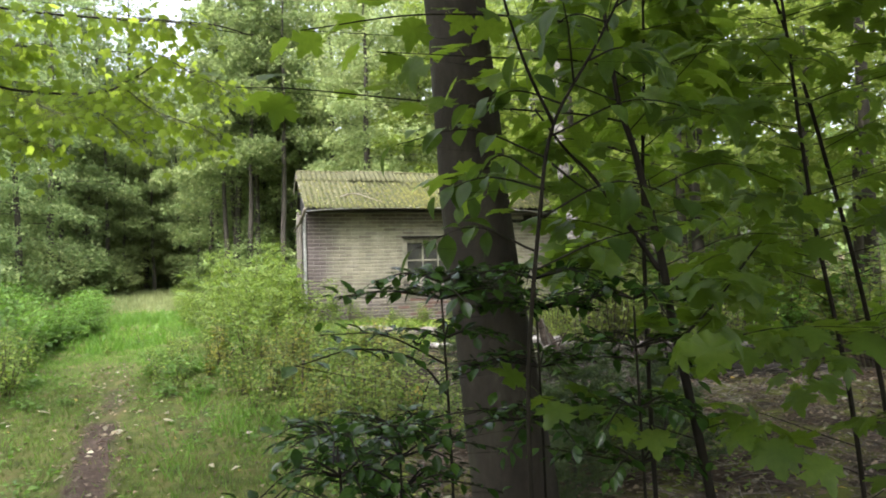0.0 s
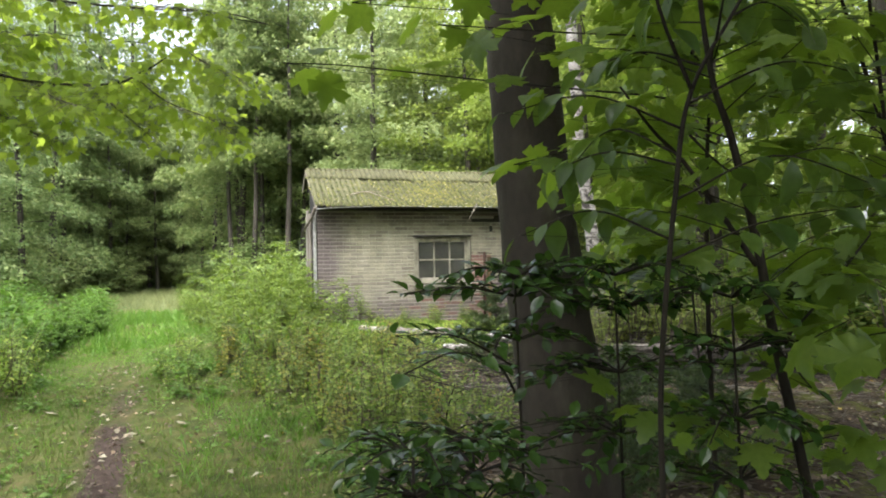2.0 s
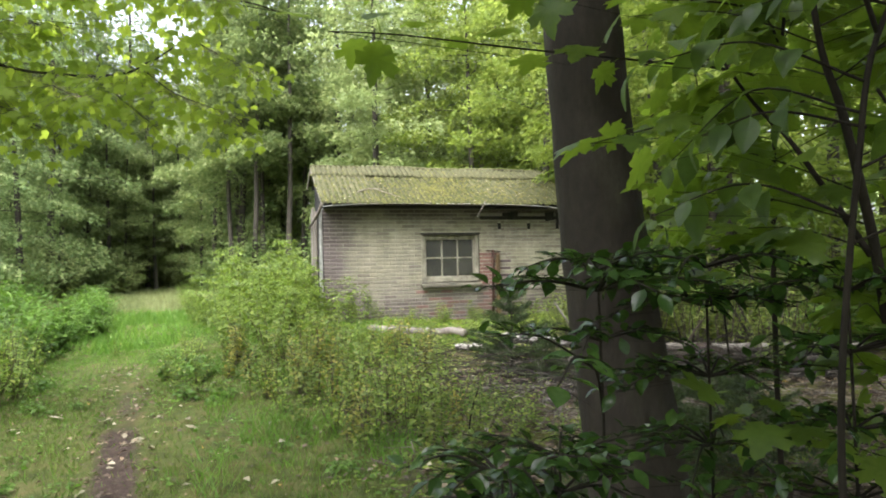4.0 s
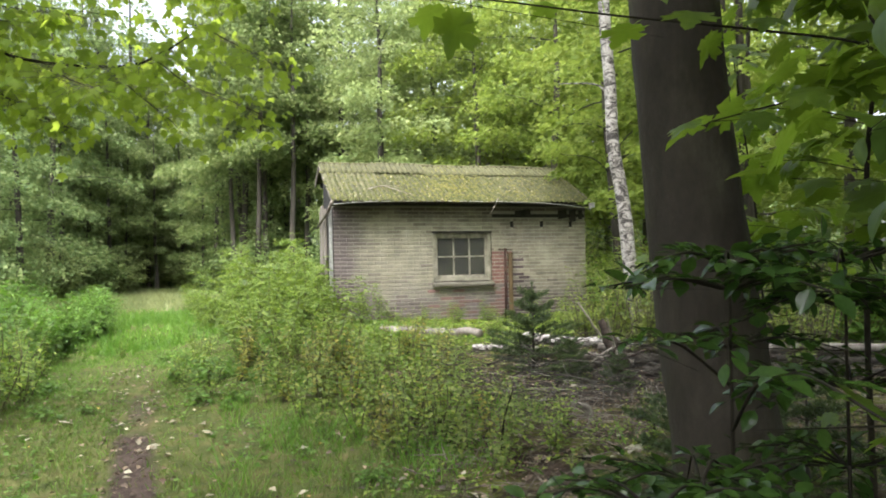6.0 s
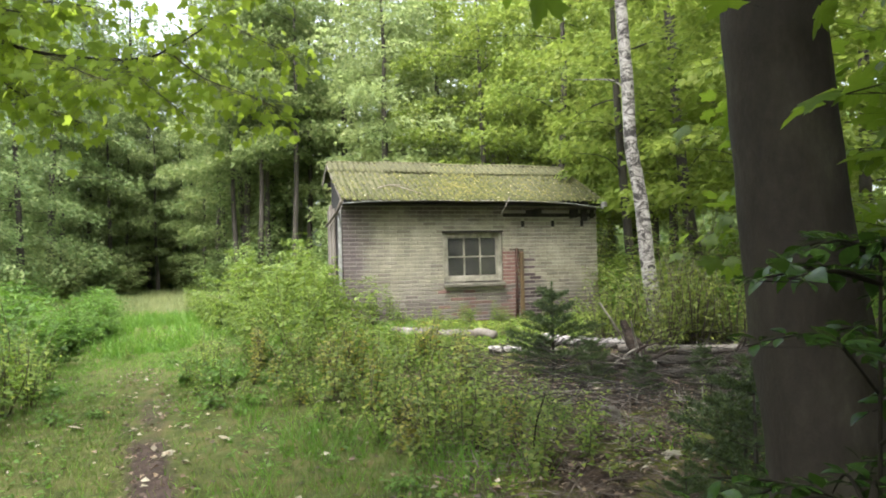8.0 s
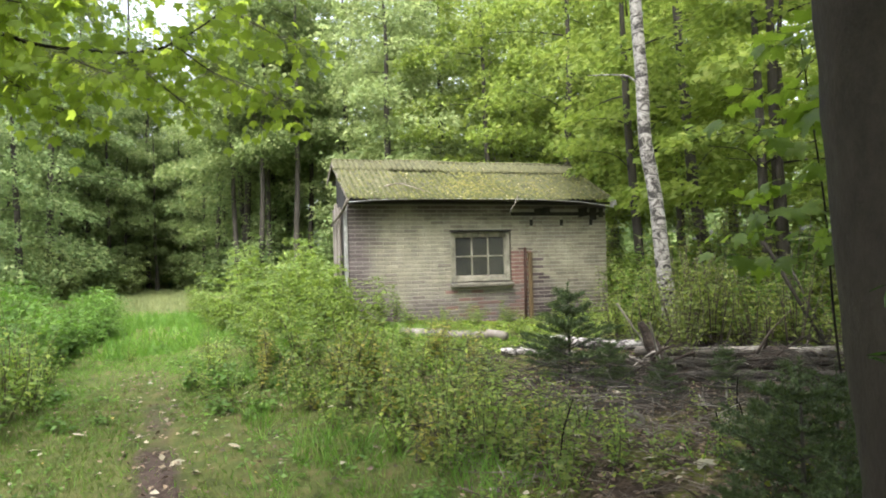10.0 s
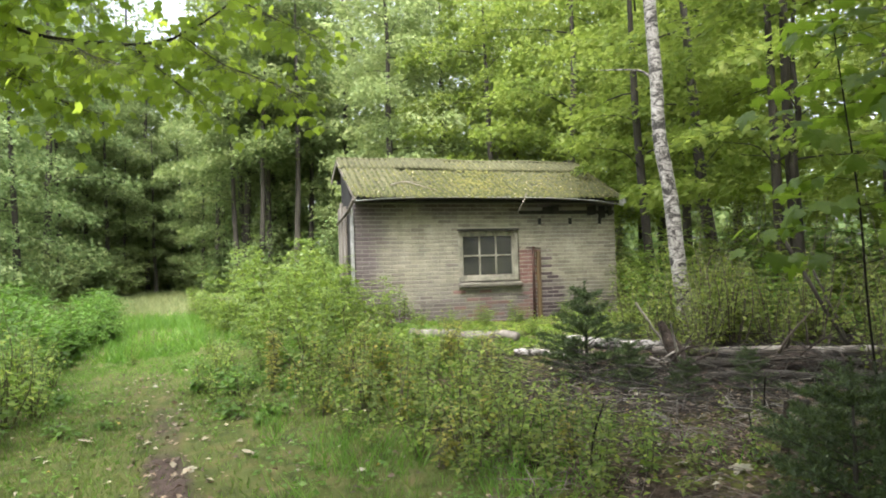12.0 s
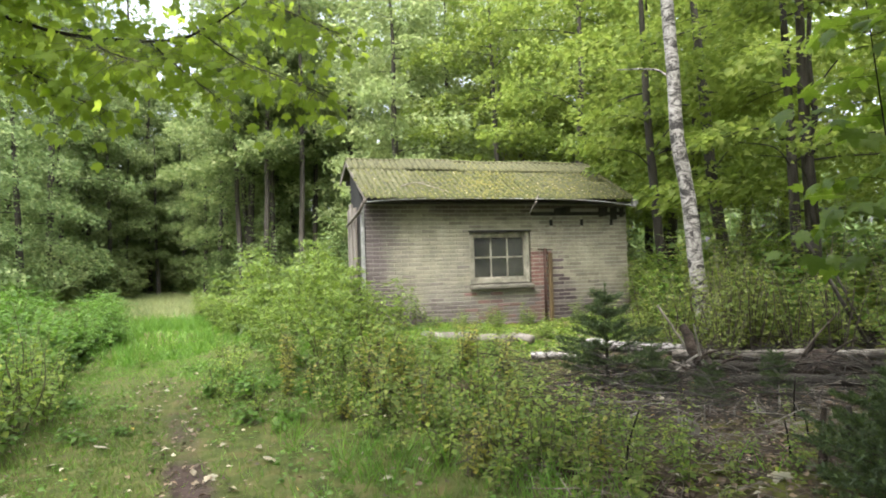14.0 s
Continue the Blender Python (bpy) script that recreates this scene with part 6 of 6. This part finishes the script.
for x, y, s, a in ((1.55, 5.55, 0.12, 20), (2.2, 4.95, 0.13, 200), (1.95, 5.15, 0.1, 110), (-1.75, 7.3, 0.11, 60), (-1.95, 7.0, 0.1, 140), (-0.98, 6.35, 0.085, 300), (-0.62, 6.55, 0.1, 30)):
    lf = put("pale_leaf", mesh_of("pale_leaf", *maple_shape(0.4, int(a)), M["fallen_pale"]), at=Matrix.Translation((x, y, gz(x, y) + 0.035)) @ pose(0, 0, 0, 8, 12, a) @ Matrix.Scale(s, 4))
    tagged(lf, "pale upturned fallen maple leaf", "leaf", "fallen maple leaves")


def strew(name, label, n, size, mat, seed, keep, x0=-4, x1=7, y0=2.2, y1=10.5):
    r = np.random.default_rng(seed)
    x, y = r.uniform(x0, x1, n), r.uniform(y0, y1, n)
    k = keep(x, y, r.uniform(size=n))
    x, y = x[k], y[k]
    n = len(x)
    tv, tf = OVAL_V * np.array((1, 1.2, 1.5)), OVAL_F
    N = np.tile((0, 0, 1.0), (n, 1)) + r.normal(size=(n, 3)) * 0.35
    V, F = scatter(tv, tf, np.stack([x, y, ground_z(x, y) + r.uniform(0.012, 0.035, n)], 1), fit_frames(r.normal(size=(n, 3)) * np.array((1, 1, 0.15)), N), size * r.uniform(0.5, 1.4, n))
    tagged(put(name, mesh_of(name, V, F, mat)), label, "leaves", kind="stuff")


strew("leaf_litter", "brown fallen leaves covering the woodland floor", 30000, 0.042, M["fallen"], 131, lambda x, y, u: u < 0.06 + 0.94 * litter_at(x, y) + 0.25 * (np.abs(x - path_x(y)) < 0.22))
strew("pale_leaf_litter", "pale upturned fallen leaves among the litter", 2600, 0.06, M["fallen_pale"], 132, lambda x, y, u: u < 0.14 + 0.3 * litter_at(x, y) + 0.3 * (np.abs(x - path_x(y)) < 0.25))
strew("yellow_leaf_litter", "yellow fallen leaves", 700, 0.05, M["fallen_yellow"], 133, lambda x, y, u: u < 0.05 + 0.2 * litter_at(x, y))
strew("ground_ivy", "low green leaves creeping over the leaf litter", 15000, 0.05, M["leaf_weed"], 134, lambda x, y, u: (u < 0.9) & (np.sin(x * 2.3 + 1) * np.sin(y * 1.9) > 0.15 - 0.35 * (x < 2.4)) & (x > 0.3) & (x < 3.4) | (x > 3.6) & (y > 7.6) & (u < 0.5))
strew("path_herbs", "low broad-leaved herbs among the grass", 9000, 0.045, M["leaf_nettle"], 135, lambda x, y, u: (u < 0.9) & (np.sin(x * 3.3 + 2) * np.sin(y * 2.1 + 1) > 0.1) & (x < 0.6) & (np.abs(x - path_x(y)) > 0.22), -4, 1, 4, 14)


strew("wall_herbs", "low green herbs at the foot of the hut and round the logs", 14000, 0.05, M["leaf_weed"], 136, lambda x, y, u: (u < 0.35 + 0.6 * (np.sin(x * 2.9) * np.sin(y * 2.3 + 1) > -0.1)), 0.9, 6.5, 8.6, 11.45)


def grass(name, label, n, x0, x1, y0, y1, lo, hi, mat, seed, keep, wide=2.0):
    r = np.random.default_rng(seed)
    x, y = r.uniform(x0, x1, n), r.uniform(y0, y1, n)
    k = keep(x, y, r.uniform(size=n))
    x, y = x[k], y[k]
    n = len(x)
    D = np.stack([r.normal(size=n) * 0.55, r.normal(size=n) * 0.55, np.ones(n)], 1)
    V, F = scatter(BLADE_V * np.array((1, wide, 1.5)), BLADE_F, np.stack([x, y, ground_z(x, y) - 0.01], 1), fit_frames(D, r.normal(size=(n, 3))), r.uniform(lo, hi, n))
    tagged(put(name, mesh_of(name, V, F, mat, False)), label, "grass", kind="stuff")


def lawn(x, y, u):
    d = np.abs(x - path_x(y))
    return (u < (1 - litter_at(x, y)) * (1 - 0.93 * np.exp(-(d / 0.2) ** 2) * (y < 9)) * (0.35 + 0.65 * (np.sin(x * 2.7) * np.sin(y * 1.3 + x) > -0.2)))


def near_lawn(x, y, u):
    return lawn(x, y, u) & (np.sin(x * 5.1 + y) * 0.8 + np.sin(y * 3.7 - x) * 0.6 + (9.3 - y) * 1.1 > 0)


grass("mossy_grass", "short olive-green mossy grass of the trodden verge", 95000, -4.5, 3.0, 3.8, 10.5, 0.025, 0.075, M["grass_olive"], 145, near_lawn, 1.5)
grass("grass", "short fresh green grass along the path", 120000, -4.5, 3.0, 3.8, 13, 0.03, 0.09, M["grass"], 141, lambda x, y, u: lawn(x, y, u * (1.0 + 1.6 * near_lawn(x, y, u * 0))), 1.5)
grass("grass", "longer green grass farther along the path", 40000, -6, 3.0, 12, 20, 0.08, 0.22, M["grass"], 142, lawn)
grass("grass", "tufts of long grass beside the bushes", 8000, -0.5, 2.2, 4.8, 10.5, 0.1, 0.3, M["grass"], 143, lambda x, y, u: (np.sin(x * 4 + 1) * np.sin(y * 3.3) > 0.1), 0.55)
grass("meadow_grass", "pale dry grass of the sunny clearing", 30000, -8, 1, 19, 35, 0.12, 0.3, M["meadow"], 144, lambda x, y, u: u < 1.4 - np.abs(x + 3.1) / 3.2)

# ---- bricks of the hut, course by course ----


def brick_mesh(l, h, mat):
    """One brick with a worn, slightly cut-back face; its face looks towards -y."""
    e, d = 0.004, 0.05
    V = [(0, 0.006, 0), (l, 0.006, 0), (l, 0.006, h), (0, 0.006, h), (e, 0, e), (l - e, 0, e), (l - e, 0, h - e), (e, 0, h - e), (0, d, 0), (l, d, 0), (l, d, h), (0, d, h)]
    F = [(4, 5, 6, 7), (0, 1, 5, 4), (1, 2, 6, 5), (2, 3, 7, 6), (3, 0, 4, 7), (0, 8, 9, 1), (1, 9, 10, 2), (2, 10, 11, 3), (3, 11, 8, 0)]
    return V, F


def lay_bricks():
    r = np.random.default_rng(151)
    course, bl, joint = 0.062, 0.22, 0.009
    h = course - 0.013
    gaps = [(WX0, WX1, WZ0 - 0.09, WZ1 + 0.03), (3.88, 5.66, 2.03, 2.09)] + [(x - 0.03, x + 0.03, 1.85, 1.97) for x in (4.248, 4.818, 5.385)]
    mats = ("brick_buff", "brick_grey", "brick_red", "brick_dark")
    whole = {}
    for m in mats:
        V, F = brick_mesh(bl - joint, h, None)
        whole[m] = mesh_of("brick", V, F, M[m], False)
    rest = {m: [] for m in mats}
    singles = 0
    row = 0
    z = HB
    while z + h < HT - 0.02:
        x = HX0 - (bl / 2 if row % 2 else 0)
        while x < HX1:
            spans = [(max(x, HX0), min(x + bl - joint, HX1))]
            for a, b, c, d in gaps:
                if z + h > c and z < d:
                    spans = [s for lo, hi in spans for s in ((lo, min(hi, a)), (max(lo, b), hi)) if s[1] - s[0] > 0.02]
            for lo, hi in spans:
                edge = min(1, max(0, (lo - HX0) / 0.75))
                # extra grey bricks above z 2.0 add to the painted eave shade
                p_grey = 0.5 * (1 - edge) + 0.15 + 0.3 * max(0, 1 - (z - 0.3) / 0.5) + (0.25 if z > 2.0 else 0)
                p_red = (0.9 if 3.93 < lo + 0.1 < 4.16 and z < 1.42 else 0) + (0.3 if 2.6 < lo < 3.95 and z < 0.84 else 0)
                u = r.uniform()
                bare = 0.9 * min(1, max(0, (4.72 - 0.25 * z - lo) / 0.12)) if lo > 4.14 and z < 1.32 else 0.0
                m = "brick_dark" if r.uniform() < bare else "brick_red" if u < p_red else ("brick_grey" if u < p_red + p_grey else "brick_buff")
                jit = r.normal(size=2) * 0.0015
                full = hi - lo > bl - joint - 0.002
                if full and singles < 300 and z < 1.9 and 1.6 < lo < 4.9 and z > 0.5:
                    put("brick", whole[m], front_wall, at=Matrix.Translation((lo, HY0 + jit[0], z + jit[1])))
                    singles += 1
                else:
                    V, F = brick_mesh(hi - lo, h, None)
                    rest[m].append((np.array(V) + np.array((lo, HY0 + jit[0], z + jit[1])), F))
            x += bl
        z += course
        row += 1
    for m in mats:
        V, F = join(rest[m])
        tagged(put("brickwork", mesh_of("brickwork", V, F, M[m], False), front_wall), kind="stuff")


lay_bricks()
